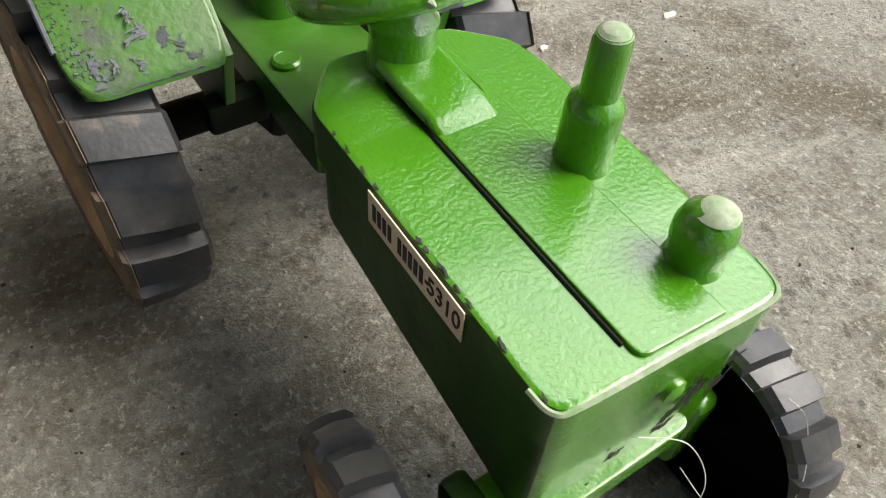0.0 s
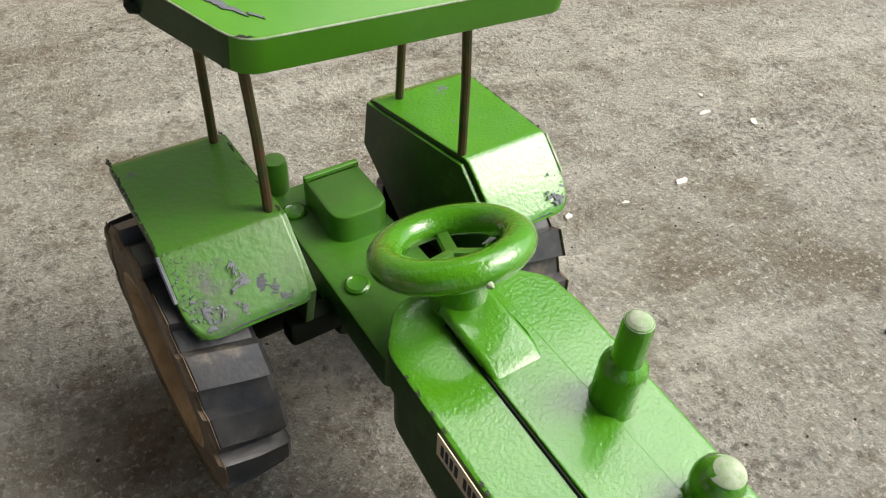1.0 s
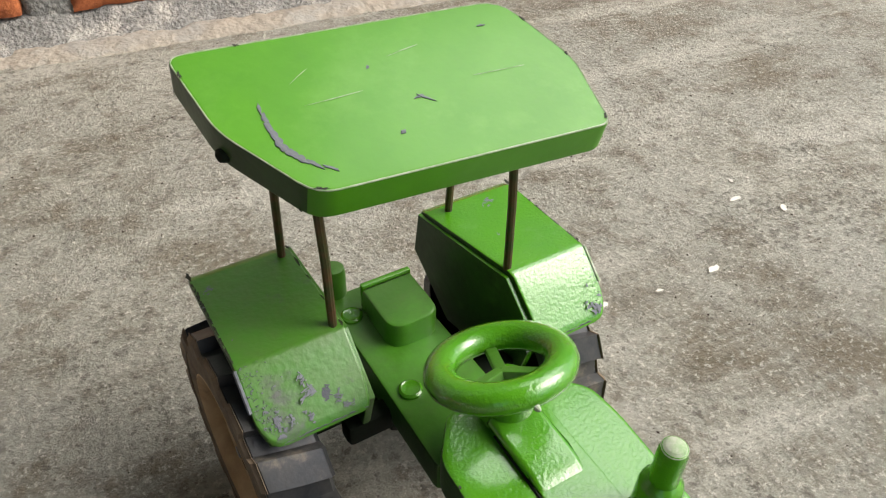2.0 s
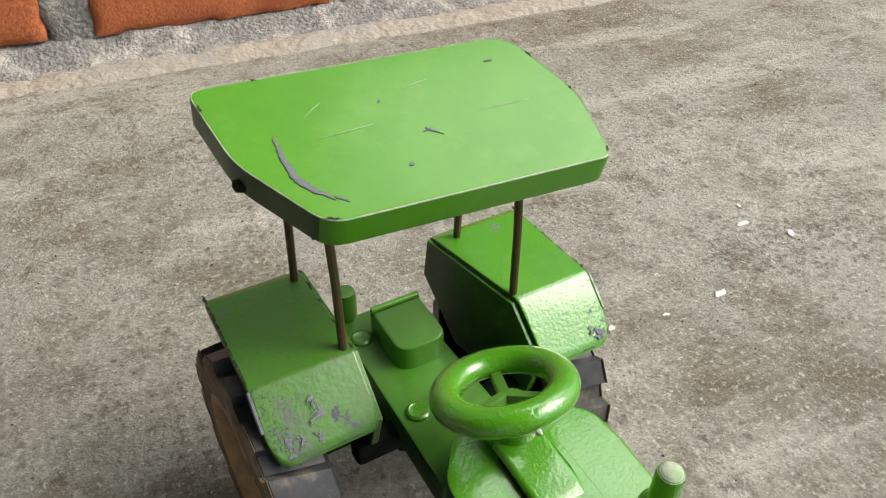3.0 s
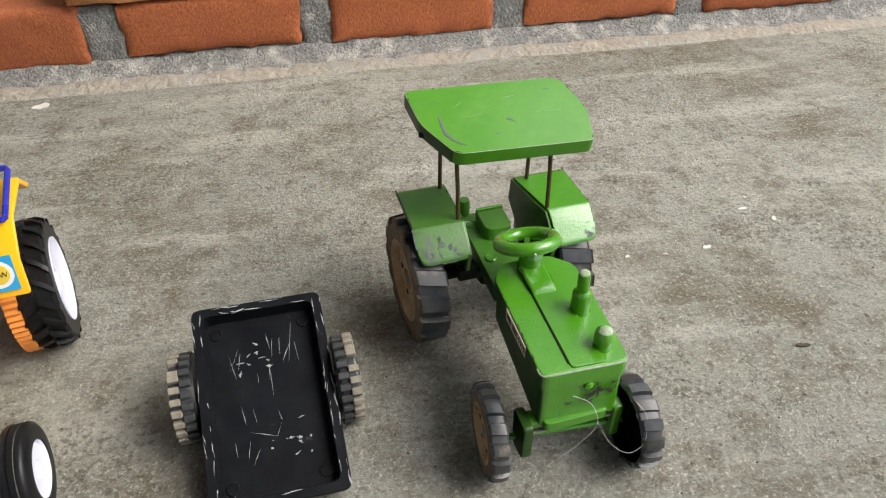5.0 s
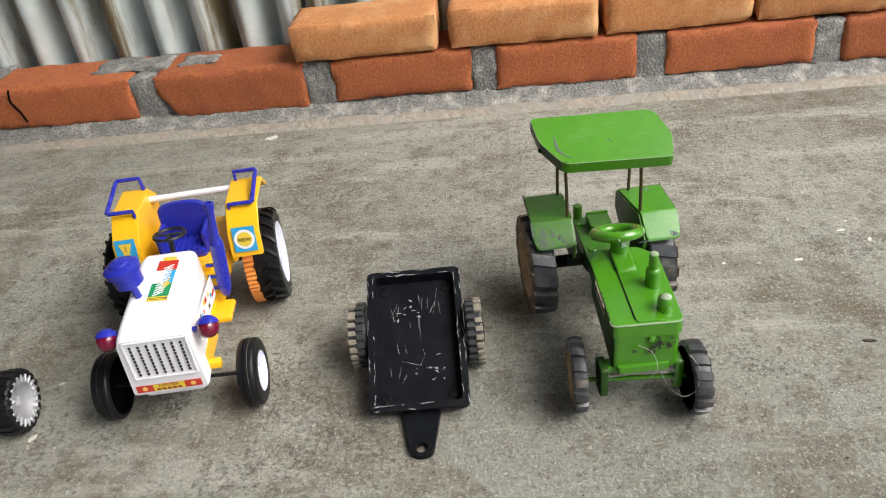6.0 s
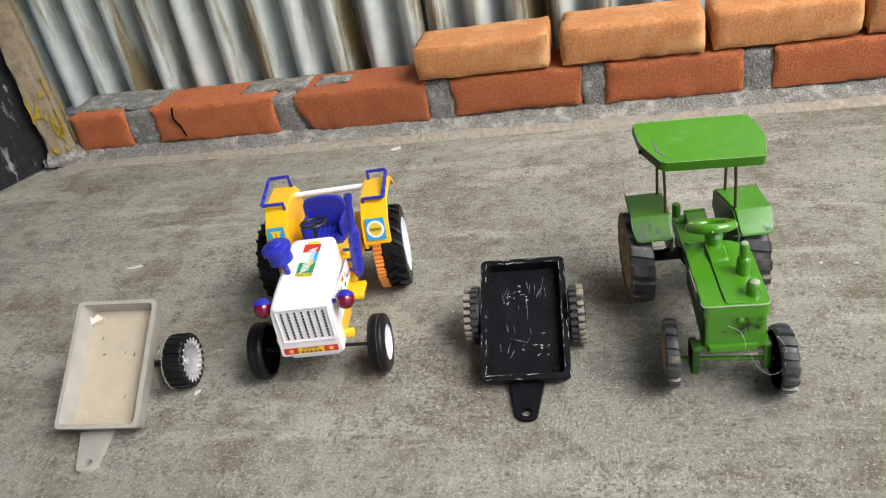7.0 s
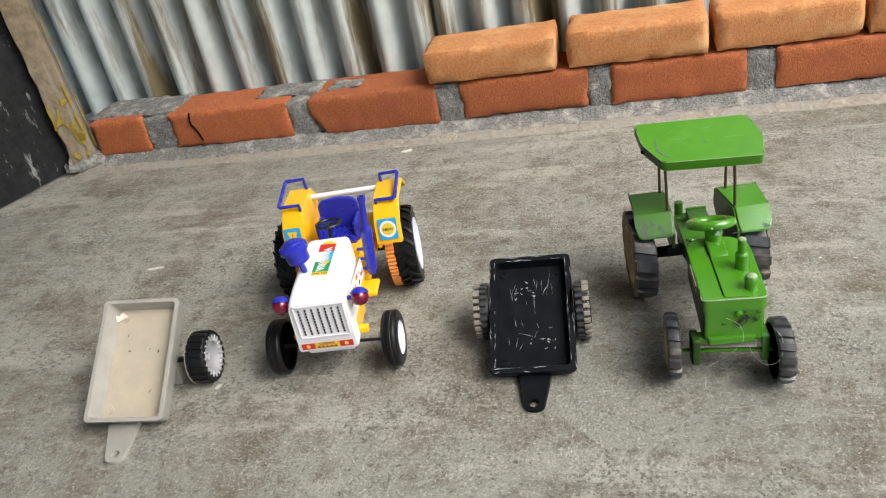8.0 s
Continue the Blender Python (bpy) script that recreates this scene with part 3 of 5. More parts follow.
def green_wheel(tractor, name, R, width, u, v, side, teeth, rim_r, phase=0.0, toe=0.0):
    """A cast shell, open on its inner side; side: +1 when the outer face looks to +x; toe turns the outer face."""
    m = pose(u, v, R, 0, 0, toe + (0 if side > 0 else 180)) @ pose(0, 0, 0, phase)
    h = width / 2
    w = part(name, toothed_tyre(R, R * 0.855, width, teeth, R * 0.10), M_TYRE, tractor, "ribbed grey rubber tyre, dusty and worn", m=m)
    part("sidewall", lathe([(R * 0.875, h * 0.86), (R * 0.85, h * 1.0), ((rim_r + R * 0.85) / 2, h * 1.06), (rim_r, h * 1.0), (rim_r * 0.98, h * 0.8)], 40, axis="x"), M_DIRTY, w, "brown dried mud on the side")
    rim = lathe([(0.0, h * 0.44), (rim_r * 0.22, h * 0.44), (rim_r * 0.28, h * 0.66), (rim_r * 0.46, h * 0.60), (rim_r * 0.52, h * 0.48), (rim_r * 0.80, h * 0.56), (rim_r * 0.88, h * 0.86),
                 (rim_r * 1.0, h * 1.02), (rim_r * 1.03, h * 1.0)], 36, axis="x")
    rim_part = part("rim", rim, M_TAN, w, "scuffed tan rim")
    for k in range(6):
        a = math.pi * k / 3
        part("rim_slot", lathe([(rim_r * 0.085, 0), (rim_r * 0.07, h * 0.03), (0, h * 0.03)], 12, axis="x"), M_HOLLOW_SHADE, rim_part, m=pose(h * 0.515, rim_r * 0.66 * math.cos(a), rim_r * 0.66 * math.sin(a)))
    # inside of the shell and its boss coloured as deep shade
    part("hollow_back", lathe([(0, h * 0.25), (R * 0.70, h * 0.30), (R * 0.835, h * 0.1), (R * 0.85, -h * 0.94), (R * 0.862, -h * 0.94)], 36, axis="x"), M_HOLLOW_SHADE, w, "hollow inner side, its shade coloured near black")
    part("axle_boss", lathe([(R * 0.16, h * 0.3), (R * 0.14, -h * 0.8), (0, -h * 0.8)], 16, axis="x"), M_HOLLOW_SHADE, w)
    if R > 0.04:
        part("muddy_edge", moved(toothed_tyre(R * 1.003, R * 0.84, 0.0026, teeth, R * 0.102), pose(h - 0.0008, 0, 0, math.degrees((h - 0.0008) * 5))), M_DIRTY, w, "brown mud dried on the lug ends")
    part("hub", lathe([(0, h * 0.80), (0.0022, h * 0.78), (0.003, h * 0.4)], 12, axis="x"), M_STEEL, w)
    return w


# ---- green tractor ----
def chips(parent, spots, seed, mat=None, name="paint_chip"):
    """Bare patches: (matrix, half length, half width)."""
    rng = random.Random(seed)
    for m, a, b in spots:
        for k in range(15 if a > 0.0014 else 2):
            f = 0.34 if k else 0.5
            off = pose(rng.gauss(0, a * 0.45) if k else 0, rng.gauss(0, b * 0.9) if k else 0, 0.000008 * k, 0, 0, rng.gauss(0, 35))
            part(name, blob(rng, a * f * rng.uniform(0.5, 1), b * f * rng.uniform(0.4, 1), 16, 0.7, 0.0001), mat or M_CHIP, parent, m=m @ off)


def green_tractor():
    t = thing("toy_tractor", pose(0.1133, 0.0855, 0, 0, 0, 6), "chipped green metal toy tractor with a canopy roof", "toy tractor", "toy tractors")
    # hood
    hood_pts = [(-0.0252, 0.0022), (0.0302, -0.0004), (0.0356, 0.078), (0.0346, 0.091), (0.022, 0.1040), (-0.0110, 0.1055), (-0.0223, 0.091)]
    hood = part("hood", prism(round_outline(hood_pts, [0.0065, 0.0075, 0.004, 0.004, 0.004, 0.004, 0.004], 4), 0.0785, 0.0915, 0.0018, 2), M_GREEN, t, grime_shade=M_GREEN_GRIME_SHADE)
    panel_pts = [(-0.0058, 0.0034), (0.0150, 0.0024), (0.0168, 0.0945), (-0.0030, 0.0945)]
    part("raised_panel", prism(round_outline(panel_pts, [0.003, 0.001, 0.001, 0.001], 4), 0.091, 0.0926, 0.0007, 2), M_GREEN, hood)
    # dark bar along the panel's step, coloured as the shade of the crease
    part("groove", tube([(-0.0062, 0.0075, 0.0916), (-0.0035, 0.09, 0.0916)], 0.00055, 6), M_UNDER_SHADE, hood)
    scoop = side_prism([(0.066, 0.0922), (0.072, 0.0948), (0.0935, 0.0962), (0.0955, 0.0922)], -0.0042, 0.0130, 0.0020, 3)
    part("scoop", scoop, M_GREEN, hood)
    part("worn_edge", tube(smooth_path([(-0.0250, 0.0095, 0.0908), (-0.0242, 0.0040, 0.0908), (-0.0190, 0.0023, 0.0908), (0.003, 0.0012, 0.0909),
                                       (0.0225, 0.0002, 0.0908), (0.0284, 0.0018, 0.0908), (0.0306, 0.0085, 0.0908)], 6), 0.0006, 6), M_WORN, hood,
         "paint worn pale along the edge")
    part("radiator_cap", lathe([(0.0066, 0.0905), (0.0057, 0.0930), (0.0056, 0.0945), (0.0061, 0.0975), (0.0061, 0.1005), (0.0052, 0.1035), (0.003, 0.1055), (0, 0.106)], 24), M_GREEN, hood,
         m=pose(0.0190, 0.0150, 0))
    part("cap_wear", lathe([(0.0044, 0.1046), (0.003, 0.1058), (0, 0.1063)], 18), M_WORN, hood, m=pose(0.0193, 0.0145, 0))
    stack = part("exhaust_pipe", lathe([(0.0072, 0.0905), (0.0063, 0.093), (0.0061, 0.1055), (0.0057, 0.1072), (0.0040, 0.1090), (0.0039, 0.1208), (0.0033, 0.1228),
                                         (0, 0.1235)], 24), M_GREEN, hood, m=pose(0.0210, 0.0490, 0, 1, -1, 0))
    part("tip_wear", lathe([(0.0036, 0.1224), (0.0025, 0.1235), (0, 0.1240)], 16), M_WORN, stack)
    # lower body
    low = [(-0.0236, 0.0032), (0.0282, 0.0008), (0.0318, 0.085), (0.02, 0.10), (-0.0115, 0.10), (-0.0210, 0.09)]
    shallow = prism(round_outline(low, 0.005, 4), 0.046, 0.0787)
    for q in shallow.verts:
        if q.co.z < 0.06:
            q.co.z += 0.015 * max(0.0, q.co.y) / 0.1
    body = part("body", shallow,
                M_GREEN, t, grime_shade=M_GREEN_GRIME_SHADE)
    part("front_skirt", prism(round_outline([(-0.0205, -0.001), (0.0215, -0.001), (0.0215, 0.02), (-0.0205, 0.02)], 0.004, 4), 0.044, 0.0505, 0.001), M_GREEN, body)
    part("front_bolt", lathe([(0.0032, 0), (0.003, 0.0012), (0.0015, 0.002), (0, 0.0021)], 14), M_GREEN, body, m=pose(0.006, 0.0012, 0.0755, 90, 0, 0))
    chips(body, [(pose(0.0085, -0.0004, 0.0690, 90, 20, 0), 0.0052, 0.0035), (pose(0.012, -0.0004, 0.0725, 90, -30, 0), 0.0045, 0.0026),
                 (pose(0.0048, -0.0004, 0.0645, 90, 10, 0), 0.0032, 0.0013), (pose(0.0195, -0.0004, 0.0685, 90, 80, 0), 0.0045, 0.0018),
                 (pose(-0.0075, -0.0004, 0.066, 90, 60, 0), 0.0022, 0.0012), (pose(-0.010, -0.0004, 0.0705, 90, 0, 0), 0.0011, 0.0008),
                 (pose(-0.012, -0.0004, 0.058, 90, 30, 0), 0.0012, 0.0008), (pose(0.021, -0.0004, 0.0755, 90, 0, 0), 0.0028, 0.001)], 4, M_BARE)
    nick = random.Random(61)
    for i in range(16):
        v = nick.uniform(0.004, 0.088)
        part("paint_chip", blob(nick, nick.uniform(0.0004, 0.0014), nick.uniform(0.0002, 0.0004), 10, 0.6, 0.0002), M_BARE, hood, m=pose(-0.0243 + 0.0027 * v / 0.09 + 0.0002, v, 0.0914, 0, -20, 90 + nick.uniform(-15, 15)))
    # name label on the side
    lab = part("side_label", box(0, 0.038, -0.0042, 0.0042, 0, 0.0003), M_LABEL, body, "cream label with dark lettering bars",
               m=Matrix.Translation((-0.0237, 0.0625, 0.0866)) @ Matrix.Rotation(radians(-1.8), 4, "Z") @ Matrix.Diagonal((1, 0.925, 1.06, 1)) @ Matrix(((0, 0, -1, 0), (-1, 0, 0, 0), (0, 1, 0, 0), (0, 0, 0, 1))))
    for x0 in (0.0022, 0.0044, 0.0067, 0.0090, 0.0132, 0.0154, 0.0176, 0.0198, 0.0220):
        part("lettering_bar", flat(x0, x0 + 0.0014, -0.0021, 0.0021), M_INK, lab, m=pose(0, 0, 0.00025))
    part("lettering_bar", flat(0.0243, 0.0255, -0.0004, 0.0004), M_INK, lab, m=pose(0, 0, 0.00025))
    letters("5310", 0.0062, M_INK, lab, pose(0.0312, 0, 0.0004))
    # front axle
    ax = part("front_axle", join(box(-0.032, 0.033, 0.005, 0.016, 0.040, 0.0475, 0.002), moved(lathe([(0.0022, -0.048), (0.0022, 0.046)], 10, axis="x"), pose(0, 0.0098, 0.0278, 0, 0, -6))), M_GREEN, t)
    for s in (-1, 1):
        # the left bracket is coloured as the shaded one
        part("axle_bracket", side_prism(round_outline([(0.001, 0.018), (0.018, 0.018), (0.020, 0.0485), (0.0, 0.0485)], 0.004, 4), -0.0035 + s * 0.0300, 0.0035 + s * 0.0300, 0.0018), M_GREEN_GRIME_SHADE if s < 0 else M_GREEN, ax)
    part("tie_rod", tube([(-0.031, 0.0045, 0.0385), (0.031, 0.0045, 0.0385)], 0.0013, 8), M_STEEL, ax, "bare grey metal rod")
    # rear deck
    deck_pts = [(-0.0180, 0.098), (0.0175, 0.098), (0.0150, 0.186), (-0.0172, 0.186)]
    deck = part("deck", prism(round_outline(deck_pts, 0.003, 3), 0.063, 0.0755, 0.0012), M_GREEN_DUSTY_SHADED, t, grime_shade=M_GREEN_GRIME_SHADE)
    # running gear under the deck, coloured as if in deep shade
    part("gearbox", side_prism([(0.138, 0.044), (0.165, 0.036), (0.186, 0.040), (0.186, 0.0635), (0.130, 0.0635)], -0.0145, 0.0140, 0.003), M_UNDER_SHADE, t)
    part("rear_axle", lathe([(0.006, -0.05), (0.006, 0.05)], 16, axis="x"), M_UNDER_SHADE, t, m=pose(0, 0.156, 0.0475))
    part("side_bracket", box(-0.034, -0.016, 0.130, 0.138, 0.058, 0.068, 0.002), M_UNDER_SHADE, t)
    part("side_bracket", box(0.020, 0.034, 0.128, 0.136, 0.058, 0.068, 0.002), M_UNDER_SHADE, t)
    seat = part("seat", prism(round_outline([(-0.0072, 0.1485), (0.0136, 0.1485), (0.0140, 0.1735), (-0.0068, 0.1735)], [0.007, 0.007, 0.001, 0.001], 6), 0.075, 0.0862, 0.0015), M_GREEN_DUSTY_SHADED, t)
    part("seat_ridge", box(-0.0068, 0.0140, 0.1725, 0.1750, 0.076, 0.0876, 0.0006), M_GREEN, seat)
    for u, v in ((-0.0103, 0.1295), (-0.0120, 0.172), (0.0115, 0.180)):
        part("bolt_head", lathe([(0.0042, 0.079), (0.0042, 0.0804), (0.0034, 0.0810), (0.0028, 0.0806), (0, 0.0806)], 20), M_GREEN, deck, m=pose(u, v, -0.004))
    part("hitch_pin", lathe([(0.0045, 0.06), (0.0045, 0.090), (0.004, 0.0925), (0, 0.0932)], 18), M_GREEN_DUSTY_SHADED, t, m=pose(-0.0118, 0.1870, -0.004))
    # steering
    col = part("steering_column", lathe([(0.0095, 0.0895), (0.0085, 0.0925), (0.0078, 0.099), (0.0085, 0.103), (0.006, 0.1065), (0, 0.107)], 24), M_GREEN, t, m=pose(0.0050, 0.0960, 0, 0, 0, 0))
    sw = torus(0.0182, 0.0051, 44, 14, 0.9)
    wheel = part("steering_wheel", sw, M_GREEN, t, m=pose(0.0030, 0.0990, 0.1112, -22, 0, 0))
    for k in range(3):
        part("spoke", moved(box(0.0, 0.018, -0.0018, 0.0018, -0.0042, -0.0012, 0.0006), Matrix.Rotation(radians(70 + 120 * k), 4, "Z")), M_GREEN_DUSTY_SHADED, wheel)
    part("casting_flash", lathe([(0.0011, 0), (0.0006, 0.0012), (0, 0.0017)], 8), M_WORN, wheel, m=pose(-0.004, -0.0232, -0.002, 100, 0, 0))
    # fenders
    for s, inner, outer in ((-1, -0.0270, -0.0640), (1, 0.0262, 0.0668)):
        a, b = min(inner, outer), max(inner, outer)
        prof = [(0.1198, 0.0885), (0.1205, 0.0905), (0.1220, 0.0918), (0.1240, 0.0936), (0.1262, 0.0956), (0.1285, 0.0977), (0.1385, 0.1066), (0.1412, 0.1077), (0.1850, 0.1067), (0.1895, 0.1052), (0.1925, 0.1015), (0.1910, 0.1000), (0.1880, 0.1025), (0.184, 0.1035), (0.1415, 0.1040), (0.1395, 0.1032), (0.1225, 0.0880)]
        shell = side_prism(prof, a, b, 0.0011)
        web = side_prism([(0.1225, 0.089), (0.1405, 0.1055), (0.189, 0.1045), (0.192, 0.085), (0.17, 0.062), (0.13, 0.062)], inner - 0.0015, inner + 0.0015, 0.0005)
        for q in shell.verts:
            edge, r = (outer, 0.0065) if abs(q.co.x - outer) < abs(q.co.x - inner) else (inner, 0.0025)
            k = min(1.0, max(0.0, (0.1285 - q.co.y) / 0.0087, (q.co.y - 0.1860) / 0.0066 * 0.8))
            q.co.x += math.copysign(r * (1 - math.sqrt(max(0.0, 1 - k * k))), (inner + outer) / 2 - edge)
        both = join(shell, web)
        if s > 0:
            for q in both.verts:
                if q.co.x < 0.05:
                    q.co.x += 0.17 * max(0.0, 0.186 - max(q.co.y, 0.135))
        fender = part("fender", both, M_GREEN_SCUFFED if s < 0 else M_GREEN, t, "green mudguard with paint chipped to grey metal", grime_shade=M_GREEN_GRIME_SHADE,
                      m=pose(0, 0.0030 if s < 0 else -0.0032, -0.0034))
        slope = math.degrees(math.atan2(0.017, 0.019))
        if s < 0:
            spots = [((-0.045, 0.1285), 0.0055, 0.0012, 20), ((-0.0405, 0.1268), 0.0038, 0.0014, -25), ((-0.046, 0.1325), 0.0040, 0.0009, 60), ((-0.0375, 0.1245), 0.0022, 0.0009, 0),
                     ((-0.053, 0.1238), 0.0020, 0.0010, 40), ((-0.0475, 0.1230), 0.0015, 0.0014, 10), ((-0.035, 0.1222), 0.0022, 0.0009, 0), ((-0.0575, 0.1245), 0.0022, 0.0026, 0)]
            chips(fender, [(Matrix.Translation((u, v, 0.0907 + (v - 0.1205) * 0.8947)) @ pose(0, 0, 0.0001, slope, 0, r), p, q) for (u, v), p, q, r in spots], 21)
            tops = [((-0.0590, 0.179), 0.0022, 0.0011), ((-0.0622, 0.169), 0.0010, 0.0022), ((-0.0625, 0.162), 0.0009, 0.0014), ((-0.0605, 0.150), 0.0024, 0.0007), ((-0.0625, 0.143), 0.001, 0.002), ((-0.0565, 0.1425), 0.0008, 0.0006)]
        else:
            chips(fender, [(Matrix.Translation((0.0605, 0.1225, 0.0927)) @ pose(0, 0, 0.0001, slope, 0, 10), 0.0036, 0.0018), (Matrix.Translation((0.061, 0.129, 0.0985)) @ pose(0, 0, 0.0001, slope, 0, 60), 0.0012, 0.0009)], 22)
            tops = [((0.052, 0.181), 0.0035, 0.0014), ((0.0565, 0.146), 0.0012, 0.0008), ((0.0435, 0.161), 0.0016, 0.0007), ((0.060, 0.152), 0.0007, 0.0011)]
        chips(fender, [(pose(u, v, 0.1075 - (v - 0.1395) * 0.0196, 0, 0, 30 * i), p, q) for i, ((u, v), p, q) in enumerate(tops)], 23)
        wear = random.Random(77 + s)
        for i in range(120 if s < 0 else 16):
            v = 0.1215 + 0.018 * wear.random()
            u = outer - s * abs(wear.gauss(0, 0.0045 if s < 0 else 0.002)) - s * (0.0008 + 55 * max(0.0, 0.1285 - v) ** 2)
            part("paint_chip", blob(wear, wear.uniform(0.0001, 0.00045), wear.uniform(0.0001, 0.00028), 10, 0.6, 0.00012), M_CHIP, fender,
                 m=Matrix.Translation((u, v, 0.0907 + (v - 0.1205) * 0.8947)) @ pose(0, 0, 0.0001, slope, 0, wear.uniform(0, 180)))
        for i in range(26):
            u = inner + (outer - inner) * (0.08 + 0.72 * wear.random())
            part("paint_chip", blob(wear, wear.uniform(0.0006, 0.0022), wear.uniform(0.0003, 0.0007), 10, 0.6, 0.0002), M_CHIP, fender,
                 m=Matrix.Translation((u, 0.1203, 0.0893)) @ pose(0, 0, 0, 86, 0, 0))
        for i in range(34 if s < 0 else 14):
            v = wear.uniform(0.140, 0.190)
            u = wear.choice((outer - s * 0.0007, outer - s * 0.0007, inner + s * 0.0007)) if s < 0 else outer - s * 0.0007
            part("paint_chip", blob(wear, wear.uniform(0.0006, 0.0022), wear.uniform(0.0002, 0.0006), 10, 0.7, 0.00012), M_BARE, fender,
                 m=pose(u, v, 0.1075 - (v - 0.1395) * 0.0196, 0, 0, 90 + wear.uniform(-12, 12)))
        part("worn_corner", tube([(outer, 0.1290, 0.0978), (outer, 0.1395, 0.1068)], 0.0007, 6), M_WORN if s > 0 else M_CHIP, fender)
    # wheels
    green_wheel(t, "rear_wheel", 0.0482, 0.0225, -0.0582, 0.156, -1, 15, 0.0310, 8, 2)
    green_wheel(t, "rear_wheel", 0.0475, 0.0250, 0.0500, 0.155, 1, 15, 0.0310, 20, 2)
    green_wheel(t, "front_wheel", 0.0312, 0.0118, -0.0485, 0.0185, -1, 15, 0.0195, 0, -5)
    green_wheel(t, "front_wheel", 0.0300, 0.0145, 0.0425, 0.0015, 1, 15, 0.0195, 10, -2)
    # canopy: the casting sits skewed on its posts and rises to the back
    hexa = round_outline([(-0.0462, -0.0325), (0.0462, -0.0325), (0.0574, -0.0030), (0.0552, 0.0300), (-0.0552, 0.0300), (-0.0574, -0.0030)], [0.006, 0.004, 0.006, 0.009, 0.005, 0.006], 4)
    skew = Matrix(((0.990, -0.165, 0, 0.0060), (-0.118, 0.985, -0.25, 0.1620), (0.012, 0.272, 0.968, 0.1725), (0, 0, 0, 1)))
    can = part("canopy", moved(prism(hexa, -0.0115, 0.0, 0.0011, 2, True), skew), M_GREEN_ROOF, t, "flat green roof with scratched paint", grime_shade=M_GREEN_GRIME_SHADE)
    arc = [(-0.0425 - 0.0028 * math.sin(math.pi * k / 11) + 0.0062 * (k / 9) ** 4, 0.0020 - 0.0268 * (k / 9) ** 0.85) for k in range(10)]
    rng = random.Random(8)
    for k, (x, y) in enumerate(arc):
        w = 0.0003 + 0.0008 * math.sin(math.pi * (k + 0.5) / 10)
        part("scratch", blob(rng, 0.0021, w, 12, 0.45), M_CHIP, can, m=skew @ pose(x, y, 0.00005, 0, 0, -100 + 1.0 * k + 0.55 * k * k))
    for x, y, a, b, r in ((0.0025, -0.0070, 0.0026, 0.0004, -50), (0.0010, -0.0060, 0.0016, 0.0004, 10), (-0.0120, -0.0180, 0.0010, 0.0005, 10), (-0.0050, 0.0100, 0.0008, 0.0004, 60), (0.0400, 0.0190, 0.0012, 0.0004, 0)):
        part("scratch", blob(rng, a, b, 12, 0.5), M_CHIP, can, m=skew @ pose(x, y, 0.00005, 0, 0, r))
    for x, y, a, r in ((-0.016, 0.0005, 0.013, -1), (0.036, -0.002, 0.010, -6), (0.012, 0.0150, 0.006, 8), (-0.025, 0.012, 0.004, 30)):
        part("scratch", blob(rng, a, 0.00012, 12, 0.8, 0.0001), M_WORN, can, m=skew @ pose(x, y, 0.00005, 0, 0, r))
    edge = [(x, y, 0.0) for x, y in hexa] + [(hexa[0][0], hexa[0][1], 0.0)]
    part("worn_edge", moved(tube([(x * 0.9945, y * 0.991, -0.00035) for x, y, z in edge], 0.0003, 6), skew), M_WORN, can)
    worn = random.Random(91)
    for i in range(24):
        k = worn.randrange(len(hexa))
        (xa, ya), (xb, yb) = hexa[k], hexa[(k + 1) % len(hexa)]
        if math.hypot(xb - xa, yb - ya) < 0.01 and worn.random() < 0.7:
            continue
        f, low = worn.random(), worn.random() < 0.6
        x, y = xa + (xb - xa) * f, ya + (yb - ya) * f
        r = math.degrees(math.atan2(yb - ya, xb - xa))
        size, wide = worn.uniform(0.0005, 0.0015), worn.uniform(0.0002, 0.0005)
        place = pose(x, y, -0.0112 + wide, 0, 0, r) @ pose(0, -0.00005, 0, 90, 0, 0) if low else pose(x * 0.988, y * 0.98, 0.00003, 0, 0, r)
        part("paint_chip", blob(worn, size, wide, 10, 0.7, 0.00012), M_BARE, can, m=skew @ place)
    part("casting_lump", moved(lathe([(0.0022, 0), (0.002, 0.002), (0, 0.003)], 10), skew @ pose(-0.0560, -0.0045, -0.0085, 0, -80, 0)), M_UNDER_SHADE, can)
    for u, v in ((-0.0302, 0.1450), (-0.0312, 0.1865), (0.0350, 0.1400), (0.0350, 0.1800)):
        ut, vt, yy = u - 0.001, v + (0.0015 if v < 0.15 else -0.005), 0.0
        for _ in range(6):
            xx = (ut - 0.0060 + 0.165 * yy) / 0.990
            yy = (vt - 0.1620 + 0.118 * xx - 0.25 * 0.0105) / 0.985
        top = skew @ Vector((xx, yy, -0.0105))
        part("canopy_post", tube([(u, v, 0.1015), ((u + top.x) / 2 + 0.0004, (v + top.y) / 2, (0.105 + top.z) / 2), tuple(top)], 0.0015, 10), M_RUST, t, "thin rusty wire post")
    return t


green_tractor()


# ---- white tractor ----
def rib_tyre(R, r_in, width):
    w = width / 2
    prof = [(r_in, -w), (R * 0.90, -w), (R * 0.97, -w * 0.85), (R, -w * 0.62), (R, -w * 0.34), (R * 0.965, -w * 0.30), (R * 0.965, -w * 0.22), (R, -w * 0.18),
            (R, w * 0.18), (R * 0.965, w * 0.22), (R * 0.965, w * 0.30), (R, w * 0.34), (R, w * 0.62), (R * 0.97, w * 0.85), (R * 0.90, w), (r_in, w)]
    return lathe(prof, 40, True, axis="x")


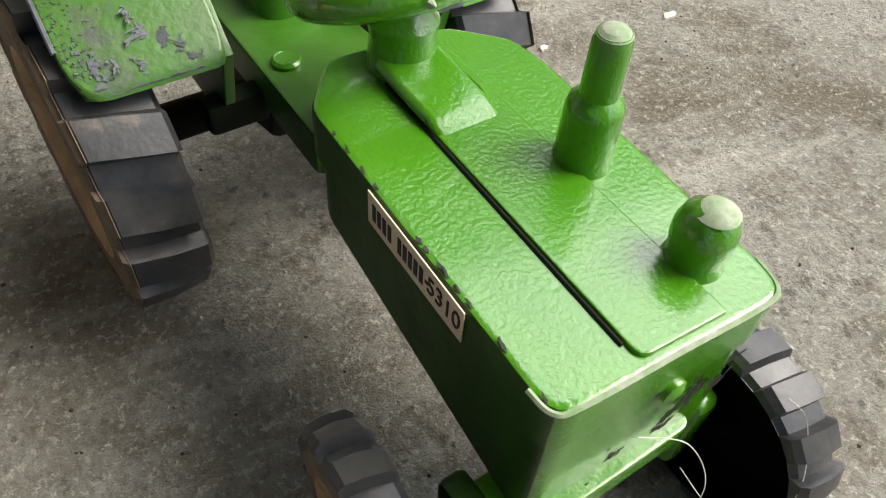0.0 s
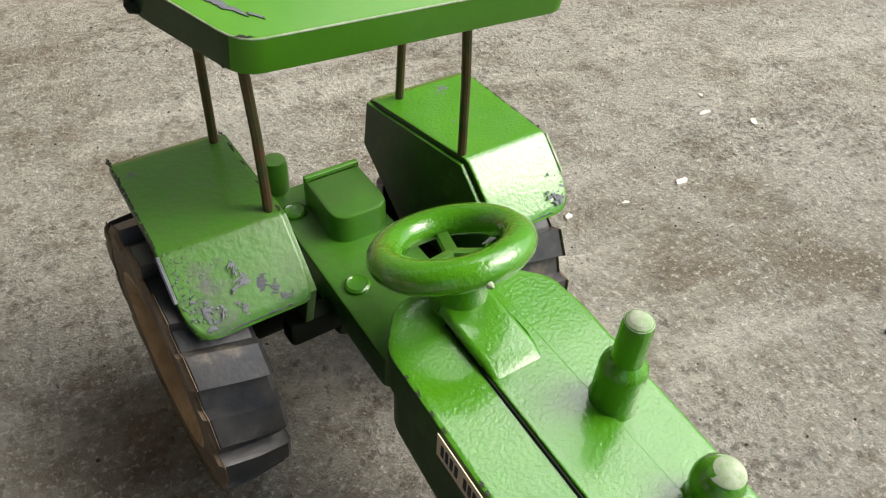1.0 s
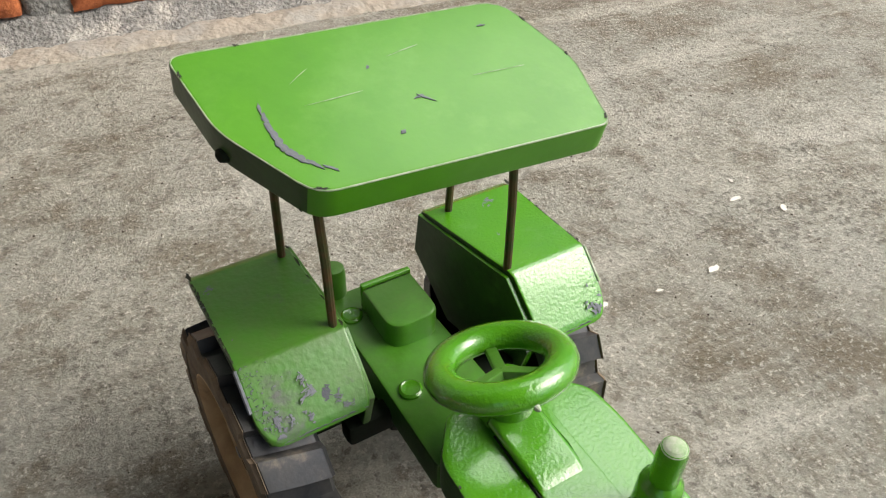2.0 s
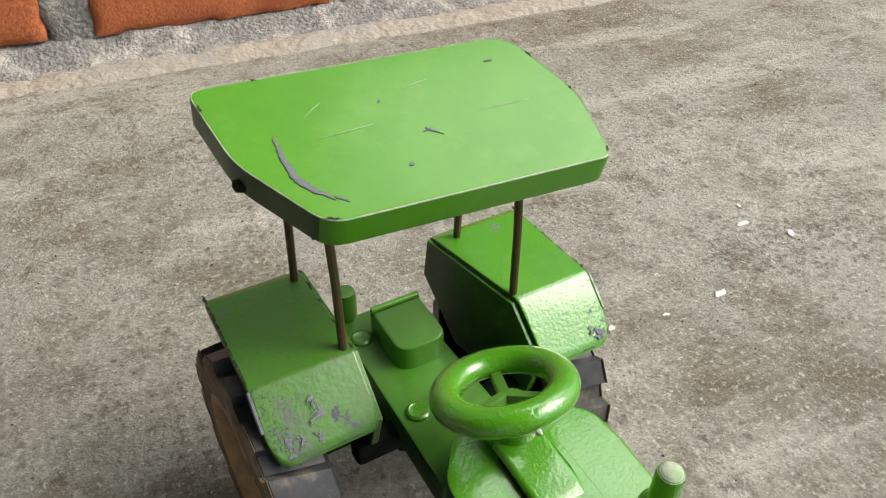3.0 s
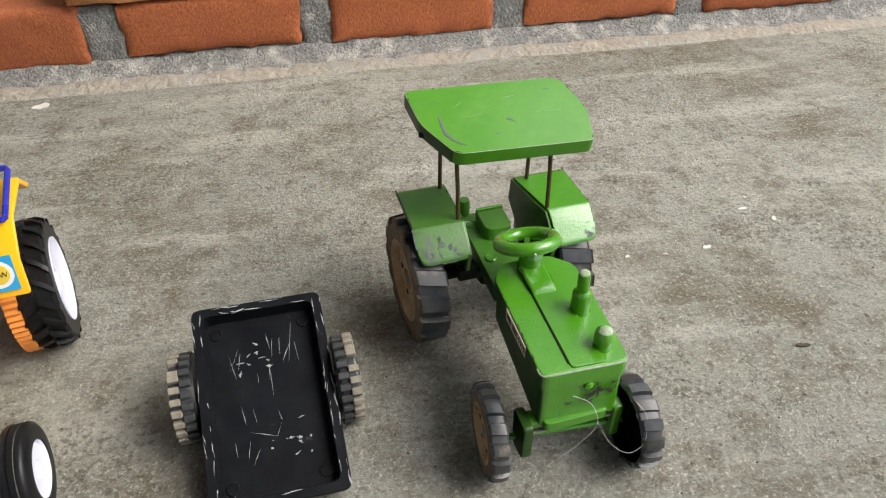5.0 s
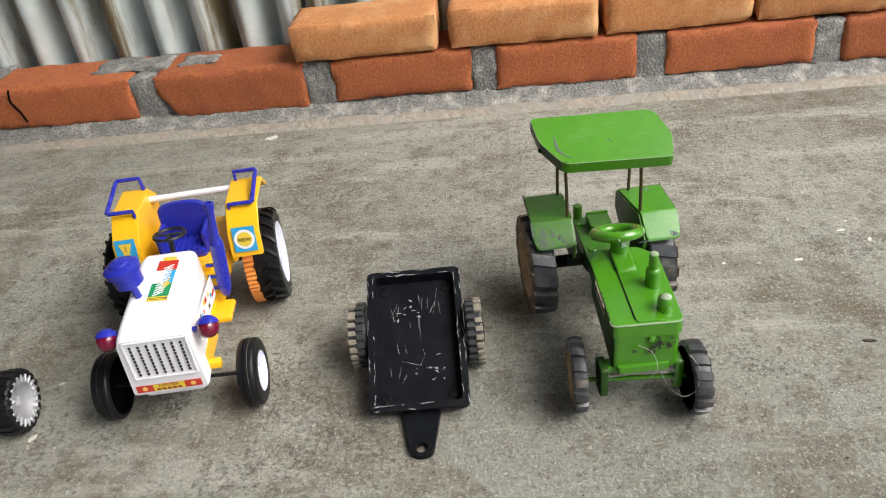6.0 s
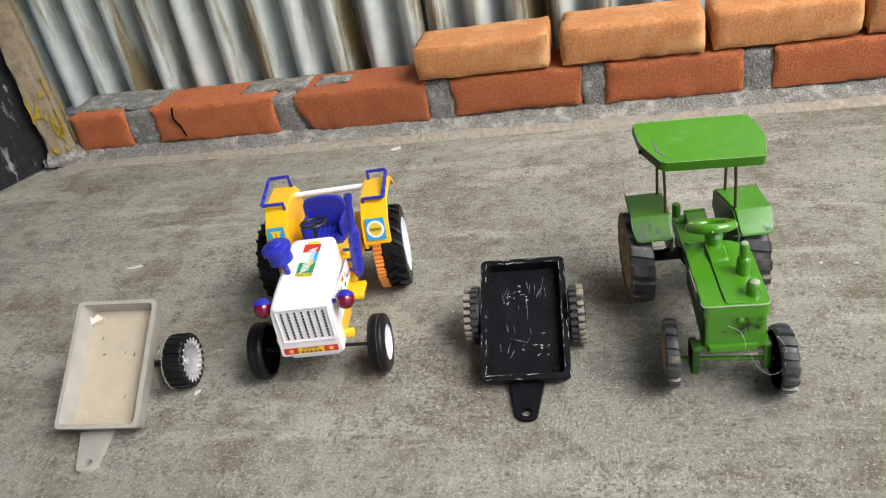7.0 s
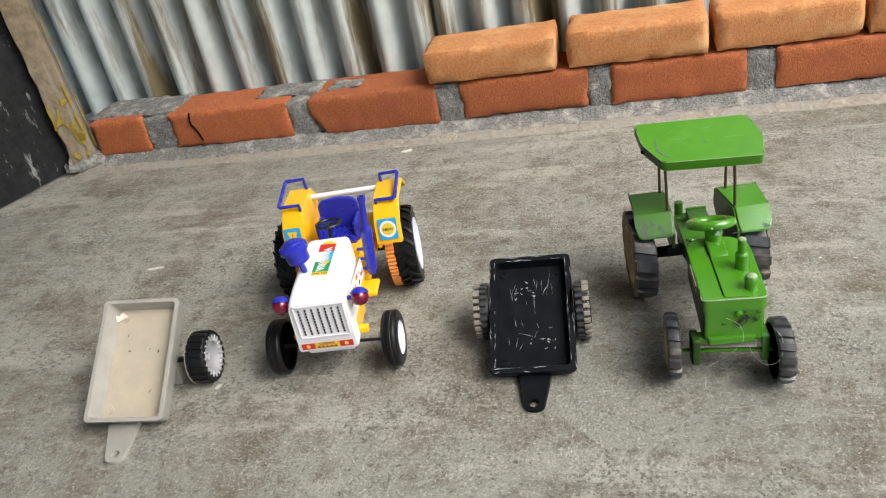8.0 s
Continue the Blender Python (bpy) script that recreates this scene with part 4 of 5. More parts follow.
def chevron_core(R, r_in, width):
    w = width / 2
    return lathe([(r_in, -w), (R * 0.88, -w), (R * 0.93, -w * 0.8), (R * 0.935, w * 0.8), (R * 0.88, w), (r_in, w)], 40, True, axis="x")


def chevron_lug(R, width, side, n=20):
    v, w = [], width / 2
    a0 = math.pi / n if side > 0 else 0.0
    for q, (x, lean) in enumerate(((0.02, 0.0), (0.55, 0.09), (1.0, 0.20))):
        for da in (-0.05, 0.05):
            for rr in (R * 0.88, R * (1.0, 0.995, 0.955)[q]):
                a = a0 + lean + da * (0.8 if rr > R * 0.9 else 1.0)
                v.append((side * x * w, rr * math.cos(a), rr * math.sin(a)))
    f = [(0, 1, 3, 2), (8, 9, 11, 10)]
    for o in (0, 4):
        f += [(o, o + 1, o + 5, o + 4), (o + 2, o + 3, o + 7, o + 6), (o + 1, o + 3, o + 7, o + 5), (o, o + 2, o + 6, o + 4)]
    return bm_from(v, f)


def white_tractor():
    t = thing("toy_tractor", pose(-0.273, 0.085, 0, 0, 0, 7.5), "white and yellow plastic toy tractor with blue seat and exhaust", "toy tractor", "toy tractors")
    # hood: narrow box, rising to the back, with a sloped nose
    secs = [(0.0, 0.0308, 0.0475, 0.1045), (0.004, 0.0314, 0.046, 0.1072), (0.02, 0.0310, 0.048, 0.1108), (0.055, 0.0290, 0.057, 0.1165), (0.088, 0.0270, 0.060, 0.1220), (0.096, 0.0250, 0.062, 0.1222), (0.100, 0.0210, 0.064, 0.1180)]
    v, f = [], []
    prof_n = 0
    for y, hw, zb, zt in secs:
        o = round_outline([(-hw, zb), (hw, zb), (hw * 0.93, zt), (-hw * 0.93, zt)], [0.003, 0.003, 0.007, 0.007], 5)
        prof_n = len(o)
        v += [(x, y, z) for x, z in o]
    for i in range(len(secs) - 1):
        f += [(i * prof_n + q, i * prof_n + (q + 1) % prof_n, (i + 1) * prof_n + (q + 1) % prof_n, (i + 1) * prof_n + q) for q in range(prof_n)]
    f += [tuple(range(prof_n)), tuple(range((len(secs) - 1) * prof_n, len(secs) * prof_n))]
    hood = part("hood", bm_from(v, f), M_WHITE, t)
    frame_m = Matrix(((1, 0, 0, 0), (0, 0, -1, -0.0004), (0, 1, 0, 0.0048), (0, 0, 0, 1)))
    g = part("grille", join(box(-0.0245, 0.0245, 0.0555, 0.0565, 0, 0.0012), box(-0.0245, 0.0245, 0.0885, 0.0895, 0, 0.0012), box(-0.0245, -0.0235, 0.0555, 0.0895, 0, 0.0012),
                            box(0.0235, 0.0245, 0.0555, 0.0895, 0, 0.0012)), M_WHITE, hood, m=frame_m @ pose(0.0015, -0.0040, 0) @ Matrix.Diagonal((1.06, 1.147, 1, 1)))
    part("grille_mesh", join(*[box(-0.0192 + 0.0064 * c - 0.0008, -0.0192 + 0.0064 * c + 0.0008, 0.0588 + 0.0031 * r, 0.0588 + 0.0031 * r + 0.0019, 0, 0.0008)
                                for c in range(7) for r in range(9)]), M_INK, g, "rows of small black openings")
    lab = part("front_label", flat(-0.027, 0.027, 0.0455, 0.0525, 0.0003), ink("red", (0.55, 0.035, 0.02)), hood, "red and yellow label", m=frame_m @ pose(0, 0, 0.0002))
    part("label_field", flat(-0.013, 0.013, 0.0455, 0.0525), ink("yellow", (0.75, 0.55, 0.05)), lab, m=pose(0, 0, 0.00022))
    letters("FARMER", 0.0046, ink("maroon", (0.25, 0.03, 0.02)), lab, pose(0, 0.0508, 0.0005))
    for k in range(5):
        part("lettering_bar", flat(-0.0105 + k * 0.0043, -0.0072 + k * 0.0043, 0.0464, 0.0483), ink("maroon", (0.25, 0.03, 0.02)), lab, m=pose(0, 0, 0.0004))
    for s in (-1, 1):
        part("printed_lamp", prism([(0.0022 * math.cos(a * 0.5236) + s * 0.020, 0.049 + 0.0022 * math.sin(a * 0.5236)) for a in range(12)], 0.00022, 0.0004), ink("amber", (0.9, 0.55, 0.15)), lab)
    # sticker on the hood
    tilt = math.degrees(math.atan2(0.0128, 0.068))
    top = pose(0.0015, 0.0620, 0.1183, tilt, 0, -5) @ Matrix.Diagonal((0.84, 0.84, 1, 1))
    st = part("hood_sticker", flat(-0.0105, 0.0105, -0.030, 0.032, 0.0003), ink("white", (0.8, 0.8, 0.8)), hood, "bright multicoloured sticker", m=top)
    part("field", flat(-0.0105, 0.0105, -0.024, -0.006), ink("green", (0.02, 0.26, 0.10)), st, m=pose(0, 0, 0.00022))
    part("field", flat(-0.0005, 0.0105, -0.006, 0.012), ink("cyan", (0.03, 0.33, 0.62)), st, m=pose(0, 0, 0.00022))
    part("field", flat(-0.0105, 0.0105, 0.012, 0.026), ink("red", (0.55, 0.035, 0.02)), st, m=pose(0, 0, 0.00022))
    part("field", flat(-0.0105, 0.0105, -0.030, -0.024), ink("yellow", (0.75, 0.55, 0.05)), st, m=pose(0, 0, 0.00022))
    part("oval", prism([(0.008 * math.cos(a * 0.3927), 0.0285 + 0.0028 * math.sin(a * 0.3927)) for a in range(16)], 0.0003, 0.00055), ink("yellow", (0.75, 0.55, 0.05)), st)
    letters("TRACTOR", 0.0046, M_INK, st, pose(0, -0.027, 0.0005))
    for k in range(6):
        y = -0.019 + k * 0.0068
        part("lettering_bar", moved(join(flat(-0.0065, 0.005, -0.0022, -0.0008), flat(-0.0045, 0.0065, 0.0008, 0.0022), flat(-0.001, 0.0012, -0.002, 0.002)), pose(0.0005 * k - 0.001, y, 0.00045, 0, 0, 25)),
             ink("white", (0.8, 0.8, 0.8)), st)
    part("flash", prism([(0.002, -0.016), (0.009, -0.006), (0.0055, -0.006), (0.0075, 0.002), (0.0, -0.009), (0.0035, -0.009)], 0.0004, 0.00065), ink("yellow", (0.75, 0.55, 0.05)), st)
    # stickers on the flanks
    for s in (-1, 1):
        m = Matrix(((0, 0, s, s * 0.03005), (s * 1.0, 0, 0, 0.052), (0, 1, 0, 0.088), (0, 0, 0, 1))) @ pose(0, 0, 0, 0, -1.3, 0)
        side = part("side_sticker", flat(-0.040, 0.036, -0.010, 0.011, 0.0003), ink("white", (0.8, 0.8, 0.8)), hood, "multicoloured side sticker", m=m)
        rng = random.Random(14)
        for k in range(14):
            x, y = -0.036 + k * 0.005, rng.uniform(-0.006, 0.006)
            cname, col = rng.choice((("red", (0.55, 0.035, 0.02)), ("cyan", (0.03, 0.33, 0.62)), ("navy", (0.03, 0.04, 0.2)), ("yellow", (0.75, 0.55, 0.05)), ("black", (0.02, 0.02, 0.02))))
            part("lettering_bar", flat(x, x + rng.uniform(0.003, 0.006), y - 0.002, y + rng.uniform(0.001, 0.003)), ink(cname, col), side, m=pose(0, 0, 0.00025))
    # chassis
    ch = part("chassis", join(box(-0.022, 0.022, 0.034, 0.185, 0.036, 0.052, 0.003), box(-0.030, 0.030, 0.055, 0.13, 0.050, 0.072, 0.004),
                              box(-0.038, 0.038, 0.098, 0.215, 0.070, 0.088, 0.004)), M_YELLOW, t)
    part("nose_base", box(-0.024, 0.026, 0.004, 0.035, 0.040, 0.049, 0.003), M_WHITE, t)
    for s in (-1, 1):
        part("front_step", join(box(s * 0.033 - 0.0065, s * 0.033 + 0.0075, 0.016, 0.024, 0.050, 0.058, 0.002), box(s * 0.027 - 0.004, s * 0.027 + 0.004, 0.016, 0.060, 0.05, 0.068, 0.002)), M_YELLOW, ch)
        part("foot_step", box(s * 0.036 - 0.010, s * 0.036 + 0.010, 0.062, 0.090, 0.063, 0.069, 0.002), M_YELLOW, ch)
    # wheels
    part("front_axle", lathe([(0.0018, -0.062), (0.0018, 0.062)], 10, axis="x"), M_SOOT, t, m=pose(0.000, 0.0333, 0.030, 0, 0, -3))
    for s in (-1, 1):
        w = part("front_wheel", rib_tyre(0.030, 0.0262, 0.016), M_BLACK, t, m=pose(0.0605 if s > 0 else -0.0650, 0.030 if s > 0 else 0.0365, 0.030, 0, 0, 0 if s > 0 else 180))
        part("hub", lathe([(0, 0.0045), (0.005, 0.0045), (0.006, 0.006), (0.0165, 0.0062), (0.0178, 0.0082), (0.0178, 0.006)], 28, axis="x"), M_HUB, w, "white plastic hub")
        part("dirt_ring", lathe([(0.0291, -0.0006), (0.0296, 0.0008), (0.0291, 0.0022)], 40, axis="x"), M_DIRT_LINE, w, "grey dried dirt line")
        part("sidewall", lathe([(0.0172, 0.0070), (0.0185, 0.0086), (0.0235, 0.0086), (0.0265, 0.0078)], 36, axis="x"), M_BLACK, w)
        # the wheel's open back, with its shade put into the colour
        part("inner_disc", lathe([(0, 0.002), (0.0225, 0.0025), (0.0261, 0.0), (0.0262, -0.0072)], 28, axis="x"), M_HOLLOW_SHADE, w, "hollow inner side, its shade coloured near black")
    part("rear_axle", lathe([(0.003, -0.076), (0.003, 0.064)], 12, axis="x"), M_SOOT, t, m=pose(0, 0.188, 0.049))
    for s in (-1, 1):
        w = part("rear_wheel", chevron_core(0.049, 0.031, 0.025), M_BLACK, t, "black plastic tyre with slanting lugs", m=pose(0.0640 if s > 0 else -0.0775, 0.188, 0.049, 5, 0, 5 if s > 0 else 180))
        for e in (-1, 1):
            lug_mesh = part("lug", chevron_lug(0.049, 0.025, e), M_BLACK, w).data
            for i in range(1, 20):
                lug = new("lug", lug_mesh)
                lug.parent, lug.matrix_basis = w, Matrix.Rotation(2 * math.pi * i / 20, 4, "X")
        part("hub", lathe([(0, 0.006), (0.008, 0.006), (0.009, 0.009), (0.022, 0.0095), (0.0305, 0.0128), (0.0322, 0.0134), (0.0322, 0.011)], 32, axis="x"), M_HUB, w, "white plastic hub")
        teeth = []
        for i in range(60):
            a = 2 * math.pi * i / 60
            teeth += [(0.0455 * math.cos(a), 0.0455 * math.sin(a)), (0.0472 * math.cos(a + 0.05), 0.0472 * math.sin(a + 0.05))]
        part("gear_ring", moved(prism(teeth, -0.0215, -0.0120), Matrix.Rotation(radians(90), 4, "Y")), M_ORANGE, w, "ribbed orange plastic ring")
    # fenders and rails
    for s in (-1, 1):
        u0, u1 = (0.0440, 0.0740) if s > 0 else (0.0365, 0.0620)
        prof = [(0.1240, 0.0940), (0.1300, 0.1170), (0.1520, 0.1370), (0.1950, 0.1390), (0.2120, 0.1240), (0.2080, 0.1220), (0.1930, 0.1350), (0.1540, 0.1335), (0.1335, 0.1155), (0.1275, 0.0940)]
        inner = [(0.1260, 0.088), (0.1310, 0.1165), (0.1525, 0.1360), (0.1940, 0.1370), (0.2100, 0.1230), (0.205, 0.074)]
        a, b = sorted((s * u0, s * u1))
        c, d = sorted((s * u0, s * (u0 + 0.004)))
        fender = part("fender", join(side_prism(prof, a, b, 0.0012), side_prism(inner, c, d, 0.001)), M_YELLOW, t, m=pose(0, 0, -0.003 if s > 0 else 0))
        fm = Matrix.Translation((0.0595 if s > 0 else -0.0495, 0.1276, 0.1105)) @ pose(0, 0, 0, 75.4, 0, 0)
        if s > 0:
            sk = part("sticker", flat(-0.0105, 0.0105, -0.0120, 0.0120, 0.0003), ink("cyan", (0.03, 0.33, 0.62)), fender, "blue sticker with a yellow disc", m=fm @ pose(0, 0, 0.0008))
            part("white_ring", prism([(0.0095 * math.cos(q * 0.2618), 0.0095 * math.sin(q * 0.2618)) for q in range(24)], 0.0002, 0.0004), ink("white", (0.8, 0.8, 0.8)), sk)
            part("disc", prism([(0.0070 * math.cos(q * 0.2618), 0.0070 * math.sin(q * 0.2618)) for q in range(24)], 0.0003, 0.0006), ink("yellow", (0.75, 0.55, 0.05)), sk)
            letters("NEW", 0.0052, M_INK, sk, pose(0, -0.0005, 0.0008))
        else:
            sk = part("sticker", flat(-0.0095, 0.0095, -0.0120, 0.0120, 0.0003), ink("cyan", (0.03, 0.33, 0.62)), fender, "blue sticker with a printed trophy and red band", m=fm @ pose(0, 0, 0.0008))
            part("trophy", prism([(-0.006, 0.008), (0.006, 0.008), (0.003, -0.001), (0.003, -0.003), (-0.003, -0.003), (-0.003, -0.001)], 0.0002, 0.0004), ink("yellow", (0.75, 0.55, 0.05)), sk)
            letters("1", 0.0075, ink("red", (0.55, 0.035, 0.02)), sk, pose(0, 0.003, 0.0006))
            part("band", flat(-0.0075, 0.0075, -0.0095, -0.0045), ink("red", (0.55, 0.035, 0.02)), sk, m=pose(0, 0, 0.00022))
        k = s
        shift = pose(0.0055, 0, -0.0035) if s > 0 else pose(0.0028, 0, 0)
        rail = [(k * 0.0425, 0.150, 0.128), (k * 0.0425, 0.148, 0.141), (k * 0.0640, 0.146, 0.142), (k * 0.0655, 0.147, 0.1425), (k * 0.0655, 0.190, 0.152), (k * 0.0645, 0.192, 0.1525), (k * 0.0440, 0.193, 0.152), (k * 0.0435, 0.194, 0.136)]
        part("side_rail", tube(rail, 0.0021, 8), M_BLUE, fender, "bent blue plastic rail", m=shift)
    part("cross_rod", tube([(-0.038, 0.190, 0.1290), (0.046, 0.190, 0.1300)], 0.0033, 14), M_WHITE, t, "white plastic rod")
    # seat
    seat = part("seat", join(box(-0.0200, 0.0220, 0.126, 0.154, 0.092, 0.1035, 0.004), box(-0.0230, -0.0175, 0.130, 0.160, 0.096, 0.119, 0.0025), box(0.0195, 0.0250, 0.130, 0.160, 0.096, 0.119, 0.0025)), M_BLUE, t)
    arcpts = round_outline([(-0.0230, 0.097), (0.0250, 0.097), (0.0245, 0.136), (0.001, 0.1405), (-0.0225, 0.136)], [0.002, 0.002, 0.009, 0.014, 0.009], 6)
    part("backrest", moved(prism(arcpts, -0.003, 0.003, 0.002, 2, True), Matrix(((1, 0, 0, 0), (0, 0, -1, 0.160), (0, 1, 0, 0), (0, 0, 0, 1)))), M_BLUE, seat)
    for i in range(6):
        part("seat_rib", box(-0.0138 + i * 0.0056, -0.0114 + i * 0.0056, 0.127, 0.153, 0.1030, 0.1047, 0.0005), M_BLUE, seat)
    part("seat_box", box(-0.024, 0.027, 0.112, 0.165, 0.086, 0.0955, 0.003), M_YELLOW, t)
    sw = part("steering_wheel", moved(torus(0.0135, 0.0016, 32, 8), pose(0, 0, 0, -8, 0, 0)), M_SOOT, t, m=pose(0.001, 0.1095, 0.1335))
    part("spoke", moved(join(box(-0.0135, 0.0135, -0.0012, 0.0012, -0.0008, 0.0008), box(-0.0012, 0.0012, -0.0135, 0.0, -0.0008, 0.0008)), pose(0, 0, 0, -8, 0, 0)), M_SOOT, sw)
    part("column", tube([(0, 0, 0), (0, -0.010, -0.024)], 0.0022, 10), M_SOOT, sw)
    # exhaust with its ladder of clips
    ex = part("exhaust_pipe", lathe([(0.0032, 0.0), (0.0055, 0.006), (0.0062, 0.014), (0.0062, 0.052), (0.0055, 0.056), (0.0036, 0.060), (0.0034, 0.086), (0.0044, 0.088), (0.0044, 0.093), (0.0026, 0.093), (0.0026, 0.088), (0, 0.087)], 22),
              M_BLUE, t, m=pose(0.0400, 0.0880, 0.0760, -3, 5, 0))
    for z in (0.006, 0.018, 0.030):
        part("clip", box(-0.013, 0.0, -0.0012, 0.0012, z, z + 0.0026), M_BLUE, ex)
    # air cleaner
    ac = part("air_cleaner", lathe([(0.003, 0.0), (0.003, 0.018), (0.0085, 0.021), (0.0115, 0.023), (0.0120, 0.034), (0.0145, 0.035), (0.0148, 0.0400), (0.0120, 0.0425), (0.0085, 0.0430), (0.0080, 0.0450), (0.004, 0.0465), (0, 0.0467)], 32),
              M_BLUE, t, m=pose(-0.0160, 0.0460, 0.1065, 0, -8, 0))
    # lamps
    for s in (-1, 1):
        lamp = part("headlamp", lathe([(0.0092 * math.sin(q * math.pi / 12), -0.0092 * math.cos(q * math.pi / 12)) for q in range(13)], 24), M_RED_LENS, t, "dark red ball lamp",
                    m=pose(s * 0.0410 + 0.001, 0.013, 0.0985))
        part("lamp_shell", lathe([(0.0091, 0.0036), (0.0095, 0.0036), (0.0076, 0.0066), (0.0042, 0.0092), (0, 0.0100)], 24), M_BLUE, lamp, m=pose(0, 0, 0, -32, 0, 0))
        part("stem", tube([(-s * 0.007, 0, 0), (-s * 0.0125, 0, 0)], 0.0022, 10), M_BLUE, lamp)
    return t


white_tractor()


# ---- trailers ----
TUB_W, TUB_L, TUB_D = 0.0855, 0.134, 0.0155


def tub_parts(t, m, skin, bed_mat, scratches, d=TUB_D, tongue_at=0.0, tongue_yaw=0.0, wall=0.0065, lean=0.0):
    """An open tray with a rim, seen with its front end low; local y runs from the hitch end to the back."""
    w, L = TUB_W / 2, TUB_L
    outer = round_outline([(-w, 0), (w, 0), (w, L), (-w, L)], 0.006, 4)
    inner = round_outline([(-w + wall, wall), (w - wall, wall), (w - wall, L - wall), (-w + wall, L - wall)], 0.005, 4)
    low_o = round_outline([(-w + 0.003, 0.003), (w - 0.003, 0.003), (w - 0.003, L - 0.003), (-w + 0.003, L - 0.003)], 0.006, 4)
    low_i = round_outline([(-w + wall + lean + 0.0015, wall + 0.0015), (w - wall - 0.0015, wall + 0.0015), (w - wall - 0.0015, L - wall - 0.0015), (-w + wall + lean + 0.0015, L - wall - 0.0015)], 0.005, 4)
    k = len(outer)
    rings = [(low_o, -d), (outer, -0.004), (outer, -0.0008), ([(x * 0.99, L / 2 + (y - L / 2) * 0.993) for x, y in outer], 0.0), ([(x * 1.01, L / 2 + (y - L / 2) * 1.007) for x, y in inner], 0.0), (inner, -0.0008), (low_i, -d + 0.004)]
    v, f = [], []
    for o, z in rings:
        v += [(x, y, z) for x, y in o]
    for r in range(len(rings) - 1):
        f += [(r * k + i, r * k + (i + 1) % k, (r + 1) * k + (i + 1) % k, (r + 1) * k + i) for i in range(k)]
    f += [tuple(range(k))]
    tub = part("tray", bm_from(v, f), skin, t, m=m)
    part("tray_bed", prism([(x, L / 2 + (y - L / 2) * 1.01) for x, y in low_i], -d + 0.003, -d + 0.0045), bed_mat, tub)
    for x in (-w + 0.014 + lean, w - 0.014):
        for y in (0.016, L - 0.016):
            part("peg", lathe([(0.0042, 0), (0.0040, 0.0010), (0.0030, 0.0011), (0.0028, 0.0006), (0, 0.0006)], 18), bed_mat, tub, m=pose(x, y, -d + 0.0045))
    tongue = round_outline([(-0.0165, 0.010), (-0.0135, -0.008), (-0.0090, -0.043), (0.0090, -0.043), (0.0145, -0.008), (0.0175, 0.010)], [0.001, 0.006, 0.0085, 0.0085, 0.006, 0.001], 6)
    hole = [(0.0050 * math.cos(q * 0.3927), -0.0340 + 0.0050 * math.sin(q * 0.3927)) for q in range(16)]
    bm = bmesh.new()
    z0, z1 = -0.0115, -0.0055
    loops = {}
    for nm, pts in (("o", tongue), ("h", hole)):
        for z in (z0, z1):
            loops[nm, z] = [bm.verts.new((x, y, z)) for x, y in pts]
    for nm in "oh":
        a, b = loops[nm, z0], loops[nm, z1]
        for i in range(len(a)):
            bm.faces.new((a[i], a[(i + 1) % len(a)], b[(i + 1) % len(a)], b[i]))
    for z in (z0, z1):
        ed = [e for e in bm.edges if all(abs(q.co.z - z) < 1e-7 for q in e.verts)]
        bmesh.ops.triangle_fill(bm, edges=ed, use_beauty=True)
    bmesh.ops.recalc_face_normals(bm, faces=bm.faces)
    part("tongue", bm, skin, t, "flat hitch tongue with a round hole", m=pose(tongue_at, 0.002, 0.0122, 4, 0, tongue_yaw))
    # dark disc added in the hole in place of the shaded floor below
    part("hole_shade", lathe([(0.0052, -0.0100), (0.003, -0.0106), (0, -0.0108)], 18), M_TWIG, t, "dark disc standing for the shade in the hitch hole", m=pose(tongue_at, 0.002, 0.0122, 4, 0, tongue_yaw) @ pose(0, -0.0340, 0))
    rng = random.Random(scratches)
    return tub, rng


def knob_core(R, width):
    w = width / 2
    return lathe([(R * 0.5, -w * 0.9), (R * 0.86, -w * 0.95), (R * 0.90, -w * 0.7), (R * 0.90, w * 0.7), (R * 0.86, w * 0.95), (R * 0.5, w * 0.9)], 36, True, axis="x")


